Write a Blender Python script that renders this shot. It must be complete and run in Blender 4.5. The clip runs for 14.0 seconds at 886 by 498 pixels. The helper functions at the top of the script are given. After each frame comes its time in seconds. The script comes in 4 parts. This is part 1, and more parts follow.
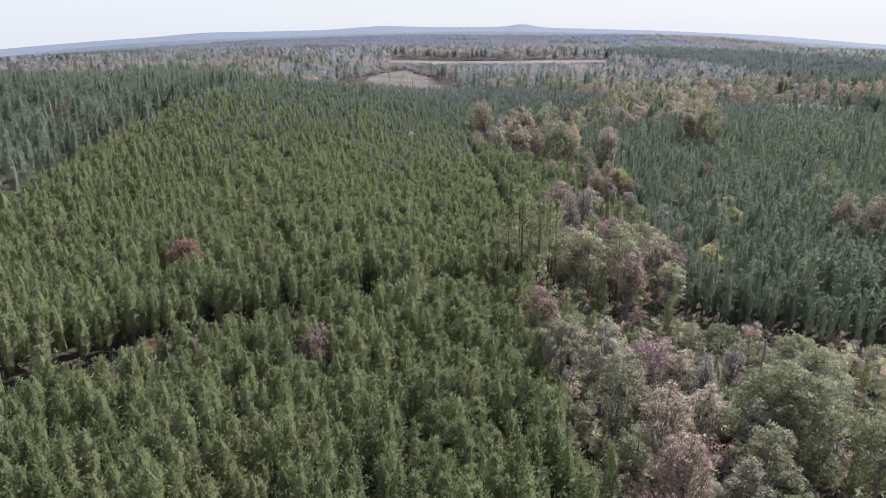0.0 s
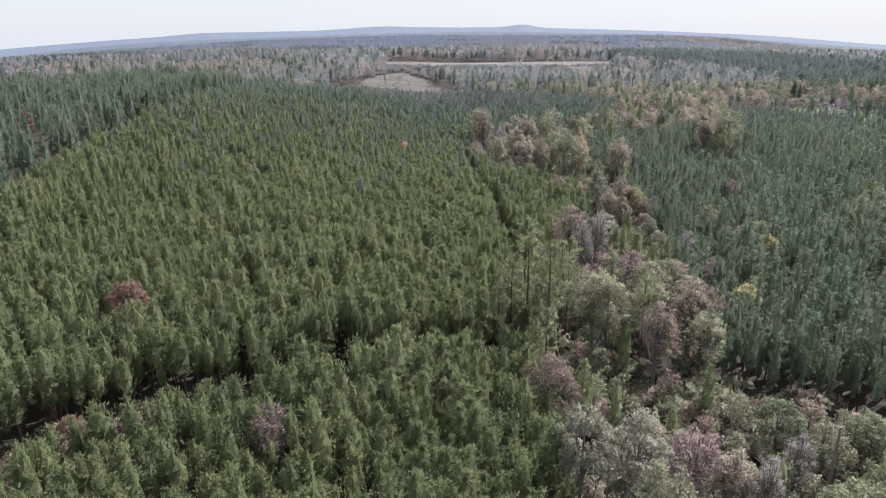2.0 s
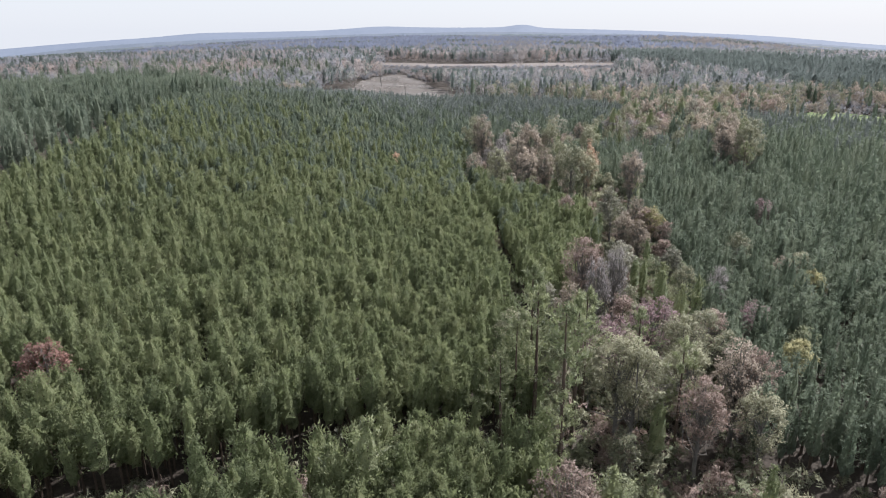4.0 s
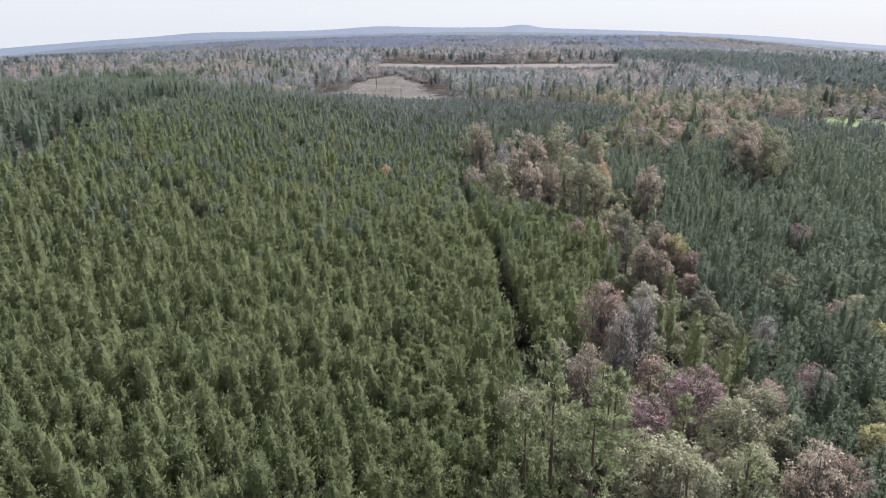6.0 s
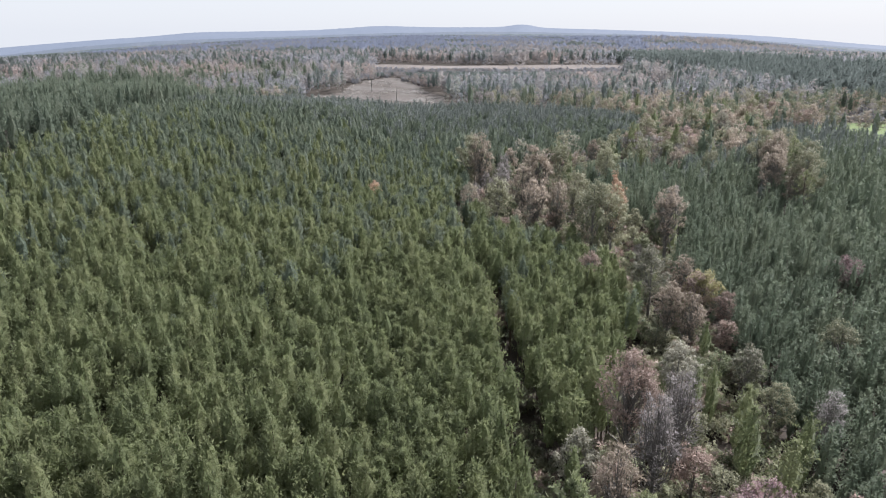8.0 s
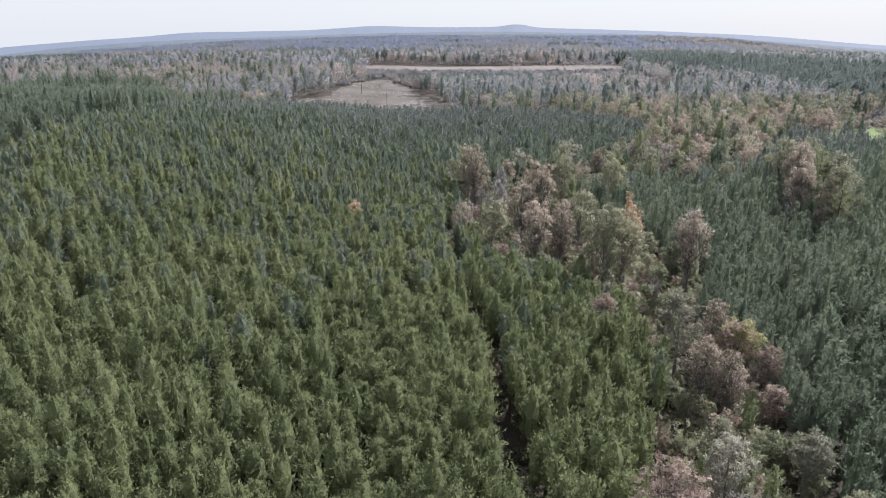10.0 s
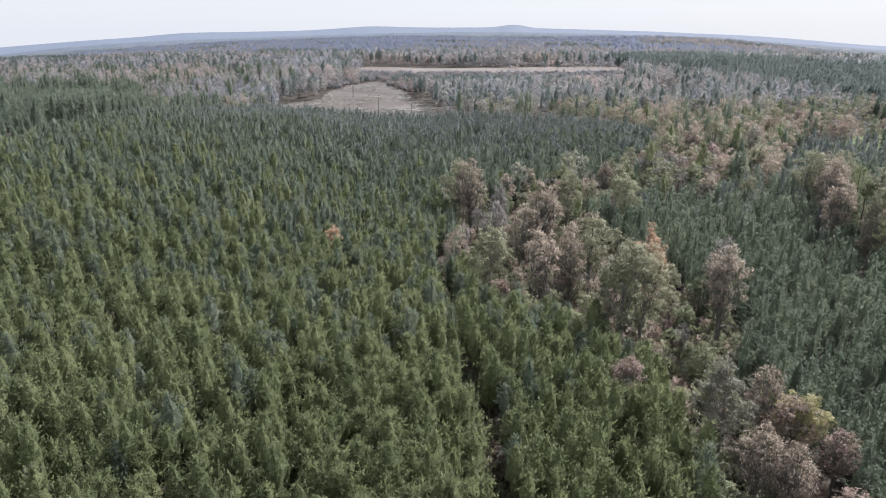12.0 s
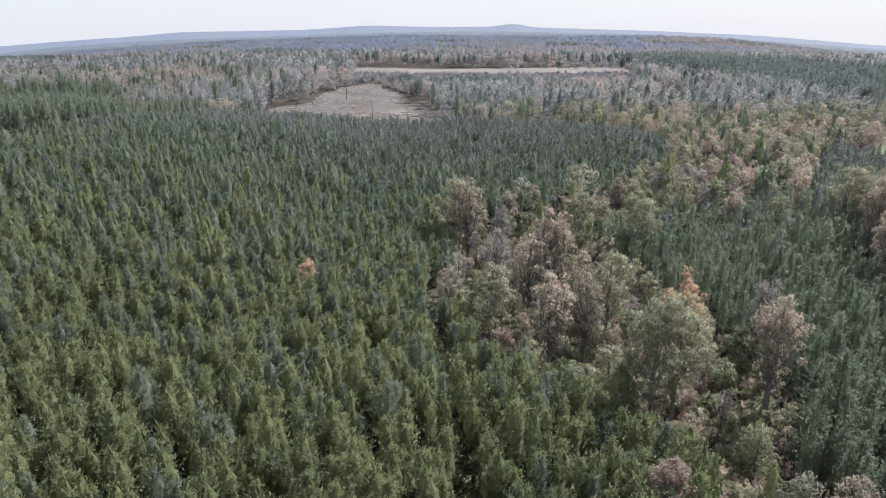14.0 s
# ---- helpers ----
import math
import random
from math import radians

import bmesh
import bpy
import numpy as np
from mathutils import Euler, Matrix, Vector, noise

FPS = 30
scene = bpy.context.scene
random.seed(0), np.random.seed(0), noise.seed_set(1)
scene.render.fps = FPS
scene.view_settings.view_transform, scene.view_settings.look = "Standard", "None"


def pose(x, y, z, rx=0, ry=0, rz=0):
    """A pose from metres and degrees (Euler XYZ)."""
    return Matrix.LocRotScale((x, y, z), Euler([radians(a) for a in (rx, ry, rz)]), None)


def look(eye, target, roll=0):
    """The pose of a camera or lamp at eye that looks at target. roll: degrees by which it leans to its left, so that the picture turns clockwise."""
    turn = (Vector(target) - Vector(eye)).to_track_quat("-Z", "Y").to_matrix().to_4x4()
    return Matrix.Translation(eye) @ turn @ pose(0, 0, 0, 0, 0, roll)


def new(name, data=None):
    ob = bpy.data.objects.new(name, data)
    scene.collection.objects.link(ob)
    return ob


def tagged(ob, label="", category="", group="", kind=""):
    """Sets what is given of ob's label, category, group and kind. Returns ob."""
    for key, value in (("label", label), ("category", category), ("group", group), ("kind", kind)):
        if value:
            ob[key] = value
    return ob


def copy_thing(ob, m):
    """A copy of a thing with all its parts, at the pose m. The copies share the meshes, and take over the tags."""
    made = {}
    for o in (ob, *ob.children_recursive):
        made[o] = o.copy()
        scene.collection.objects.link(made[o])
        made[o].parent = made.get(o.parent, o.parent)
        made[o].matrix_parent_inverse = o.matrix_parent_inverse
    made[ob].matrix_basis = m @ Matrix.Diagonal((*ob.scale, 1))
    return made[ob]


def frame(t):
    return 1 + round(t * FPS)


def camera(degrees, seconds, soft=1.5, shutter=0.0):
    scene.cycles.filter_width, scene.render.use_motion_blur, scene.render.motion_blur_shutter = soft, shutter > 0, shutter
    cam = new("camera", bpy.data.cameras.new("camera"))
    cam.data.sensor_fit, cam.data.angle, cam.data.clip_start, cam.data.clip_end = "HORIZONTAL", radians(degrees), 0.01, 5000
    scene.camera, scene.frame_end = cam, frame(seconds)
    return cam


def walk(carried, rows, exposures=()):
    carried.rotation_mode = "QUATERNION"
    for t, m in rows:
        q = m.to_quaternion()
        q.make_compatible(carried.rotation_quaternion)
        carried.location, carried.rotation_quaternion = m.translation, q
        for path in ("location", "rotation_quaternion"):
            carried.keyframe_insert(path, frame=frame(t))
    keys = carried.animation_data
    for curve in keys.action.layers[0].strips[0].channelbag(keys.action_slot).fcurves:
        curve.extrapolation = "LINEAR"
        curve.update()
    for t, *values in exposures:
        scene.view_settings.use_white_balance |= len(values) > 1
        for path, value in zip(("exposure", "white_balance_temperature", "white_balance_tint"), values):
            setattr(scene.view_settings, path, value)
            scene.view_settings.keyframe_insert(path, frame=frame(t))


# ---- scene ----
cam = camera(68.0, 14.0, soft=1.05)
ROWS = [
    (0.0, 0.00, 0.00, 46.28, 71.433, 0.420, 0.668),
    (0.5, 0.27, 4.87, 46.38, 71.440, 0.420, 0.668),
    (1.0, 0.56, 9.75, 46.48, 71.425, 0.420, 0.668),
    (1.5, 0.82, 14.62, 46.52, 71.448, 0.410, 0.661),
    (2.0, 1.11, 19.44, 46.59, 71.455, 0.431, 0.654),
    (2.5, 1.41, 24.28, 46.63, 71.463, 0.431, 0.661),
    (3.0, 1.69, 29.13, 46.67, 71.470, 0.441, 0.639),
    (5.5, 3.03, 53.29, 46.98, 71.446, 0.347, 0.617),
    (6.0, 3.31, 58.13, 47.03, 71.446, 0.347, 0.609),
    (6.5, 3.58, 62.97, 47.10, 71.437, 0.326, 0.602),
    (7.0, 3.86, 67.79, 47.15, 71.438, 0.315, 0.609),
    (7.5, 4.15, 72.61, 47.18, 71.445, 0.305, 0.602),
    (8.0, 4.38, 77.44, 47.24, 71.429, 0.294, 0.587),
    (10.5, 5.88, 101.60, 47.30, 71.421, 0.337, 0.029),
    (11.0, 6.17, 106.41, 47.34, 71.425, 0.316, -0.059),
    (11.5, 6.47, 111.18, 47.38, 71.425, 0.326, -0.066),
    (12.0, 6.76, 115.95, 47.40, 71.447, 0.337, -0.081),
    (12.5, 7.06, 120.71, 47.50, 71.431, 0.326, -0.095),
    (13.0, 7.34, 125.52, 47.55, 71.423, 0.326, -0.117),
    (13.5, 7.63, 130.35, 47.62, 71.391, 0.316, -0.125),
    (14.0, 7.92, 135.16, 47.66, 71.391, 0.316, -0.140),
]
walk(cam, [(t, pose(x, y, z, rx, ry, rz)) for t, x, y, z, rx, ry, rz in ROWS],
     exposures=[(0.0, 1.42, 6300, 13), (14.0, 1.42, 6300, 13)])

# ---- light ----
SUN_AZ, SUN_EL = radians(50), radians(48)   # azimuth from +y towards +x
world = bpy.data.worlds.new("sky")
scene.world = world
world.use_nodes = True
wn, wl = world.node_tree.nodes, world.node_tree.links
wn.clear()
sky = wn.new("ShaderNodeTexSky")
sky.sky_type = "NISHITA"
sky.sun_disc = False
sky.sun_elevation, sky.sun_rotation = SUN_EL, SUN_AZ
sky.altitude, sky.air_density, sky.dust_density, sky.ozone_density = 150, 1.0, 1.2, 1.5
bg = wn.new("ShaderNodeBackground")
bg.inputs["Strength"].default_value = 0.008
veil = wn.new("ShaderNodeBackground")   # the white of a hazy autumn sky
veil.inputs["Color"].default_value, veil.inputs["Strength"].default_value = (0.855, 0.895, 0.95, 1), 0.325
both = wn.new("ShaderNodeAddShader")
wo = wn.new("ShaderNodeOutputWorld")
wl.new(sky.outputs["Color"], bg.inputs["Color"])
wl.new(bg.outputs["Background"], both.inputs[0])
wl.new(veil.outputs["Background"], both.inputs[1])
wl.new(both.outputs[0], wo.inputs["Surface"])
sun = new("sun", bpy.data.lights.new("sun", "SUN"))
sun.data.energy, sun.data.angle, sun.data.color = 4.5, radians(1.2), (1.0, 0.975, 0.965)
S = Vector((math.sin(SUN_AZ) * math.cos(SUN_EL), math.cos(SUN_AZ) * math.cos(SUN_EL), math.sin(SUN_EL)))
sun.matrix_world = look(S * 200, (0, 0, 0))


# ---- materials ----
def leaf(name, dark, mid, pale, through_light=0.4, rough=0.65, patch=0.05, tuft=0.42, sheen=0.15, grain=5.5, frayed=5.0):
    """Foliage: colour varies from tree to tree, from tuft to tuft and over tens of metres; some light passes through."""
    m = bpy.data.materials.new(name)
    m.use_nodes = True
    n, l = m.node_tree.nodes, m.node_tree.links
    n.clear()
    att = n.new("ShaderNodeAttribute")
    att.attribute_name = "tint"
    obj = n.new("ShaderNodeObjectInfo")
    geo = n.new("ShaderNodeNewGeometry")
    pos = n.new("ShaderNodeTexNoise")
    pos.inputs["Scale"].default_value, pos.inputs["Detail"].default_value = patch, 3
    l.new(geo.outputs["Position"], pos.inputs["Vector"])
    tree = n.new("ShaderNodeMath")
    tree.operation = "ADD"
    l.new(att.outputs["Fac"], tree.inputs[0])
    l.new(obj.outputs["Random"], tree.inputs[1])
    wrap = n.new("ShaderNodeMath")
    wrap.operation = "FRACT"
    l.new(tree.outputs[0], wrap.inputs[0])
    a = n.new("ShaderNodeMath")
    a.operation = "MULTIPLY"
    a.inputs[1].default_value = 0.48
    l.new(wrap.outputs[0], a.inputs[0])
    b = n.new("ShaderNodeMath")
    b.operation = "MULTIPLY_ADD"
    b.inputs[1].default_value = tuft
    l.new(geo.outputs["Random Per Island"], b.inputs[0])
    l.new(a.outputs[0], b.inputs[2])
    c = n.new("ShaderNodeMath")
    c.operation = "MULTIPLY_ADD"
    c.inputs[1].default_value = 0.5
    l.new(pos.outputs["Fac"], c.inputs[0])
    l.new(b.outputs[0], c.inputs[2])
    fine = n.new("ShaderNodeTexNoise")
    fine.inputs["Scale"].default_value, fine.inputs["Detail"].default_value = grain, 2
    l.new(geo.outputs["Position"], fine.inputs["Vector"])
    f = n.new("ShaderNodeMath")
    f.operation = "MULTIPLY_ADD"
    f.inputs[1].default_value = 1.0
    l.new(fine.outputs["Fac"], f.inputs[0])
    l.new(c.outputs[0], f.inputs[2])
    c = n.new("ShaderNodeMath")
    c.operation = "SUBTRACT"
    c.inputs[1].default_value = 0.5
    l.new(f.outputs[0], c.inputs[0])
    bump = n.new("ShaderNodeBump")
    bump.inputs["Strength"].default_value, bump.inputs["Distance"].default_value = 1.0, 0.8 / grain
    l.new(fine.outputs["Fac"], bump.inputs["Height"])
    ramp = n.new("ShaderNodeValToRGB")
    e = ramp.color_ramp.elements
    e[0].position, e[0].color = 0.30, (*dark, 1)
    e[1].position, e[1].color = 1.0, (*pale, 1)
    k = e.new(0.62)
    k.color = (*mid, 1)
    l.new(c.outputs[0], ramp.inputs[0])
    p = n.new("ShaderNodeBsdfPrincipled")
    p.inputs["Roughness"].default_value = rough
    p.inputs["Specular IOR Level"].default_value = 0.2
    p.inputs["Sheen Weight"].default_value, p.inputs["Sheen Roughness"].default_value = sheen, 0.6
    l.new(ramp.outputs[0], p.inputs["Base Color"])
    l.new(bump.outputs[0], p.inputs["Normal"])
    tr = n.new("ShaderNodeBsdfTranslucent")
    l.new(ramp.outputs[0], tr.inputs["Color"])
    mix = n.new("ShaderNodeMixShader")
    mix.inputs[0].default_value = through_light
    l.new(p.outputs[0], mix.inputs[1])
    l.new(tr.outputs[0], mix.inputs[2])
    out = n.new("ShaderNodeOutputMaterial")
    if not frayed:
        l.new(mix.outputs[0], out.inputs["Surface"])
        return m
    # the gaps between needles or leaves of a spray; inner masses (tint over 5) are nearly closed
    gaps = n.new("ShaderNodeTexNoise")
    gaps.inputs["Scale"].default_value, gaps.inputs["Detail"].default_value = frayed, 1
    l.new(geo.outputs["Position"], gaps.inputs["Vector"])
    inner = n.new("ShaderNodeMath")
    inner.operation = "GREATER_THAN"
    inner.inputs[1].default_value = 5.0
    l.new(att.outputs["Fac"], inner.inputs[0])
    level = n.new("ShaderNodeMath")
    level.operation = "MULTIPLY_ADD"
    level.inputs[1].default_value, level.inputs[2].default_value = -0.09, 0.5
    l.new(inner.outputs[0], level.inputs[0])
    any_of = n.new("ShaderNodeMath")
    any_of.operation = "GREATER_THAN"
    l.new(gaps.outputs["Fac"], any_of.inputs[0])
    l.new(level.outputs[0], any_of.inputs[1])
    clear = n.new("ShaderNodeBsdfTransparent")
    spray = n.new("ShaderNodeMixShader")
    l.new(any_of.outputs[0], spray.inputs[0])
    l.new(clear.outputs[0], spray.inputs[1])
    l.new(mix.outputs[0], spray.inputs[2])
    l.new(spray.outputs[0], out.inputs["Surface"])
    return m


def earth(name, stops, scale=0.3, fine=4.0, rough=0.95, bump=0.3, glow=0.0, glow_colour=(0, 0, 0)):
    """Ground, bark, stone: two scales of noise through a ramp of colours."""
    m = bpy.data.materials.new(name)
    m.use_nodes = True
    n, l = m.node_tree.nodes, m.node_tree.links
    p = n["Principled BSDF"]
    p.inputs["Roughness"].default_value = rough
    p.inputs["Specular IOR Level"].default_value = 0.2
    geo = n.new("ShaderNodeNewGeometry")
    big, small = n.new("ShaderNodeTexNoise"), n.new("ShaderNodeTexNoise")
    big.inputs["Scale"].default_value, big.inputs["Detail"].default_value = scale, 5
    small.inputs["Scale"].default_value, small.inputs["Detail"].default_value = fine, 4
    l.new(geo.outputs["Position"], big.inputs["Vector"])
    l.new(geo.outputs["Position"], small.inputs["Vector"])
    mx = n.new("ShaderNodeMath")
    mx.operation = "MULTIPLY_ADD"
    mx.inputs[1].default_value = 0.5
    l.new(small.outputs["Fac"], mx.inputs[0])
    hf = n.new("ShaderNodeMath")
    hf.operation = "MULTIPLY"
    hf.inputs[1].default_value = 0.5
    l.new(big.outputs["Fac"], hf.inputs[0])
    l.new(hf.outputs[0], mx.inputs[2])
    ramp = n.new("ShaderNodeValToRGB")
    e = ramp.color_ramp.elements
    e[0].position, e[0].color = 0.33, (*stops[0], 1)
    e[1].position, e[1].color = 0.68, (*stops[-1], 1)
    for i, s in enumerate(stops[1:-1]):
        k = e.new(0.33 + 0.35 * (i + 1) / (len(stops) - 1))
        k.color = (*s, 1)
    l.new(mx.outputs[0], ramp.inputs[0])
    l.new(ramp.outputs[0], p.inputs["Base Color"])
    bp = n.new("ShaderNodeBump")
    bp.inputs["Strength"].default_value, bp.inputs["Distance"].default_value = bump, 0.1
    l.new(small.outputs["Fac"], bp.inputs["Height"])
    l.new(bp.outputs[0], p.inputs["Normal"])
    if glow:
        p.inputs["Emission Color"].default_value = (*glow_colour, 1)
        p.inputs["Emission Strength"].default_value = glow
    return m


NEEDLES = leaf("pine_needles", (0.100, 0.121, 0.061), (0.137, 0.162, 0.078), (0.159, 0.175, 0.088), 0.55, sheen=0.05, tuft=0.32, frayed=7.0)
# the same needles with the haze of distance put into their colour, blue then grey
NEEDLES_HAZE_BLUE = leaf("haze_blue_pine_needles", (0.078, 0.103, 0.076), (0.114, 0.142, 0.100), (0.147, 0.168, 0.122), 0.55, sheen=0.06, tuft=0.3, frayed=7.0)
NEEDLES_HAZE_GREY = leaf("haze_grey_pine_needles", (0.096, 0.116, 0.106), (0.135, 0.155, 0.141), (0.172, 0.190, 0.173), 0.5, sheen=0.06, tuft=0.25, frayed=6.0)
# eastern block: bluer, with haze and the sides turned from the sun in the colour
NEEDLES_EAST = leaf("haze_shade_east_needles", (0.096, 0.123, 0.086), (0.125, 0.154, 0.107), (0.154, 0.177, 0.121), 0.55, sheen=0.04, tuft=0.22, frayed=7.0)
NEEDLES_OLD = leaf("old_pine_needles", (0.104, 0.128, 0.062), (0.156, 0.182, 0.088), (0.205, 0.224, 0.118), 0.45, sheen=0.2, frayed=5.5)
HUES = {
    "silver": leaf("silver_green_leaves", (0.116, 0.117, 0.086), (0.198, 0.193, 0.142), (0.304, 0.290, 0.232), tuft=0.34, grain=7.0, frayed=6.5),
    "olive": leaf("olive_leaves", (0.114, 0.121, 0.074), (0.192, 0.195, 0.121), (0.296, 0.288, 0.188), tuft=0.34, grain=7.0, frayed=6.5),
    "green": leaf("broad_green_leaves", (0.083, 0.100, 0.053), (0.138, 0.159, 0.084), (0.215, 0.230, 0.135), tuft=0.34, grain=7.0, frayed=6.5),
    "tan": leaf("tan_leaves", (0.168, 0.138, 0.106), (0.273, 0.225, 0.173), (0.393, 0.330, 0.264), tuft=0.34, grain=7.0, frayed=6.5),
    "brown": leaf("russet_brown_leaves", (0.133, 0.099, 0.082), (0.226, 0.167, 0.138), (0.326, 0.246, 0.207), tuft=0.34, grain=7.0, frayed=6.5),
    "grey": leaf("bare_grey_twigs", (0.138, 0.126, 0.121), (0.216, 0.199, 0.191), (0.306, 0.282, 0.273), tuft=0.34, grain=7.0, frayed=6.5),
    "pink": leaf("mauve_pink_leaves", (0.121, 0.080, 0.082), (0.205, 0.137, 0.142), (0.285, 0.200, 0.205), tuft=0.34, grain=7.0, frayed=6.5),
    "red": leaf("rust_red_leaves", (0.110, 0.060, 0.050), (0.182, 0.097, 0.077), (0.250, 0.143, 0.116), tuft=0.34, grain=7.0, frayed=6.5),
    "orange": leaf("orange_leaves", (0.209, 0.126, 0.082), (0.342, 0.219, 0.143), (0.459, 0.320, 0.221), tuft=0.34, grain=7.0, frayed=6.5),
    "yellow": leaf("yellow_leaves", (0.185, 0.172, 0.080), (0.305, 0.285, 0.132), (0.415, 0.388, 0.206), tuft=0.34, grain=7.0, frayed=6.5),
}
BARK = earth("pine_bark", [(0.06, 0.045, 0.035), (0.12, 0.09, 0.07)], 2, 14)
BARK_PALE = earth("grey_bark", [(0.085, 0.078, 0.070), (0.20, 0.19, 0.175)], 2, 14)
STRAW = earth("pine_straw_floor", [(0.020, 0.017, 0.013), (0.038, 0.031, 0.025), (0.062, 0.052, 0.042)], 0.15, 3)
CLEARCUT = earth("clearcut_soil", [(0.042, 0.036, 0.031), (0.068, 0.058, 0.051), (0.084, 0.077, 0.071), (0.135, 0.130, 0.124)], 0.045, 0.6)
DRYGRASS = earth("dry_grass", [(0.088, 0.076, 0.068), (0.116, 0.102, 0.092), (0.150, 0.134, 0.122)], 0.02, 0.5)
GREENGRASS = earth("pasture_grass", [(0.075, 0.105, 0.04), (0.115, 0.15, 0.06)], 0.05, 1.0)
POLEWOOD = earth("weathered_pole_wood", [(0.13, 0.12, 0.108), (0.24, 0.226, 0.206)], 3, 20)
WIRE = earth("aluminium_wire", [(0.12, 0.12, 0.125), (0.2, 0.2, 0.2)], 3, 20, rough=0.5)
LOGWOOD = earth("bleached_logs", [(0.16, 0.145, 0.13), (0.36, 0.34, 0.31)], 0.5, 5)
# distance haze is mixed into these colours: paler, bluer, with little contrast
HAZED_WOODS = [leaf("far_" + k, *c, 0.75, 0.75, 0.012, 0.10, 0.1, 0.9, 2.6) for k, c in (
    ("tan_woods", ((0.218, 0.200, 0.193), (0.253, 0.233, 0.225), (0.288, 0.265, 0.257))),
    ("haze_grey_woods", ((0.181, 0.188, 0.201), (0.211, 0.218, 0.235), (0.240, 0.249, 0.267))),
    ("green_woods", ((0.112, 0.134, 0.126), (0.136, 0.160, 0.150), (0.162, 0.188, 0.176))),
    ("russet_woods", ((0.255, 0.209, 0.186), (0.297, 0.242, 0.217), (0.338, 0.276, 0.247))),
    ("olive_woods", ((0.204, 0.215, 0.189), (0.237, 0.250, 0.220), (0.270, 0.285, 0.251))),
    ("haze_blue_woods", ((0.158, 0.181, 0.237), (0.184, 0.211, 0.275), (0.210, 0.240, 0.314))))]
# the ridges' blue base colours and faint emission stand in for haze in the air
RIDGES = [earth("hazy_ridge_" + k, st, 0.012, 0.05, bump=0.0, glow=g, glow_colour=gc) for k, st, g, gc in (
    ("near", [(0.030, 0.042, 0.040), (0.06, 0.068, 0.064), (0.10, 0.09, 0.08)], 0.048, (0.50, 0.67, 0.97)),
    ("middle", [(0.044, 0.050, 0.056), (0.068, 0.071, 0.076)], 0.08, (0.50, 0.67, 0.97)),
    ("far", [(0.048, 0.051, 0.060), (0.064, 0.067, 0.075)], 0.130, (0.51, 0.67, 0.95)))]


# ---- the lie of the land ----
def smooth(a, b, v):
    u = np.clip((np.asarray(v, float) - a) / (b - a), 0, 1)
    return u * u * (3 - 2 * u)


def ground_z(x, y):
    """Height of the ground: a shallow valley, a hill on the west, rising country far off that falls away to both sides."""
    x, y = np.asarray(x, float), (np.asarray(y, float) - 13) / 1.36
    d = np.hypot(x, y)
    west = 14.3 * (1 - np.exp(-(np.minimum(x - 10, 0) / 55) ** 2)) * smooth(35, 211, y) * (1 - 0.85 * smooth(218, 325, y)) * (1 - smooth(-250, -600, x))
    east = 1.5 * (1 - np.exp(-(np.maximum(x - 20, 0) / 75) ** 2)) * (1 - smooth(180, 320, y)) * (1 - 0.8 * smooth(110, 220, x))
    rise = 9.5 * smooth(190, 520, y)
    ratio = np.clip(x / np.maximum(y, 1.0), -1.15, 1.15)
    falls = 0.042 * d * ratio ** 2 * smooth(450, 1500, d) * (y > 0)
    rolls = 0.5 * np.sin(x / 31 + 1) * np.sin(y / 37) + 1.0 * smooth(300, 700, d) * np.sin(x / 120 + 2) * np.sin(y / 95)
    hill = 15 * np.exp(-((x - 620) / 330) ** 2 - ((y - 1350) / 260) ** 2)
    return 1.052 * (-1.5 + west + east + rise - falls + rolls + hill)


def mesh_object(name, verts, faces, material, parent=None, tint=None, normals=None, kind="", label="", category="", smooth_shade=False):
    """verts (n, 3), faces (m, 3 or 4) as arrays, to one mesh object."""
    me = bpy.data.meshes.new(name)
    verts, faces = np.asarray(verts, np.float32), np.asarray(faces, np.int32)
    k = faces.shape[1]
    me.vertices.add(len(verts))
    me.vertices.foreach_set("co", verts.ravel())
    me.loops.add(faces.size)
    me.loops.foreach_set("vertex_index", faces.ravel())
    me.polygons.add(len(faces))
    me.polygons.foreach_set("loop_start", np.arange(0, faces.size, k, dtype=np.int32))
    me.polygons.foreach_set("use_smooth", np.full(len(faces), smooth_shade))
    if tint is not None:
        me.attributes.new("tint", "FLOAT", "POINT").data.foreach_set("value", np.asarray(tint, np.float32))
    me.update(calc_edges=True)
    if normals is not None:
        me.normals_split_custom_set_from_vertices(normals.astype(np.float32))
    me.materials.append(material)
    ob = new(name, me)
    ob.parent = parent
    return tagged(ob, label, category, "", kind)


def sheet(name, xs, ys, material, lift=0.0, inside=None, **tags):
    """Part of the ground as a grid that follows the land."""
    gx, gy = np.meshgrid(xs, ys)
    v = np.stack([gx, gy, ground_z(gx, gy) + lift], -1).reshape(-1, 3)
    i = np.arange(len(xs) * len(ys)).reshape(len(ys), len(xs))
    f = np.stack([i[:-1, :-1], i[:-1, 1:], i[1:, 1:], i[1:, :-1]], -1).reshape(-1, 4)
    if inside:
        c = v[f].mean(1)
        f = f[inside(c[:, 0], c[:, 1])]
        keep, f = np.unique(f, return_inverse=True)
        v, f = v[keep], f.reshape(-1, 4)
    return mesh_object(name, v, f, material, smooth_shade=True, **tags)


def spread(inner, step, outer, n):
    """Even steps within +-inner, then ever longer ones out to outer."""
    core = np.arange(0, inner, step)
    far = np.geomspace(inner, outer, n)
    half = np.r_[core, far]
    return np.r_[-half[:0:-1], half]


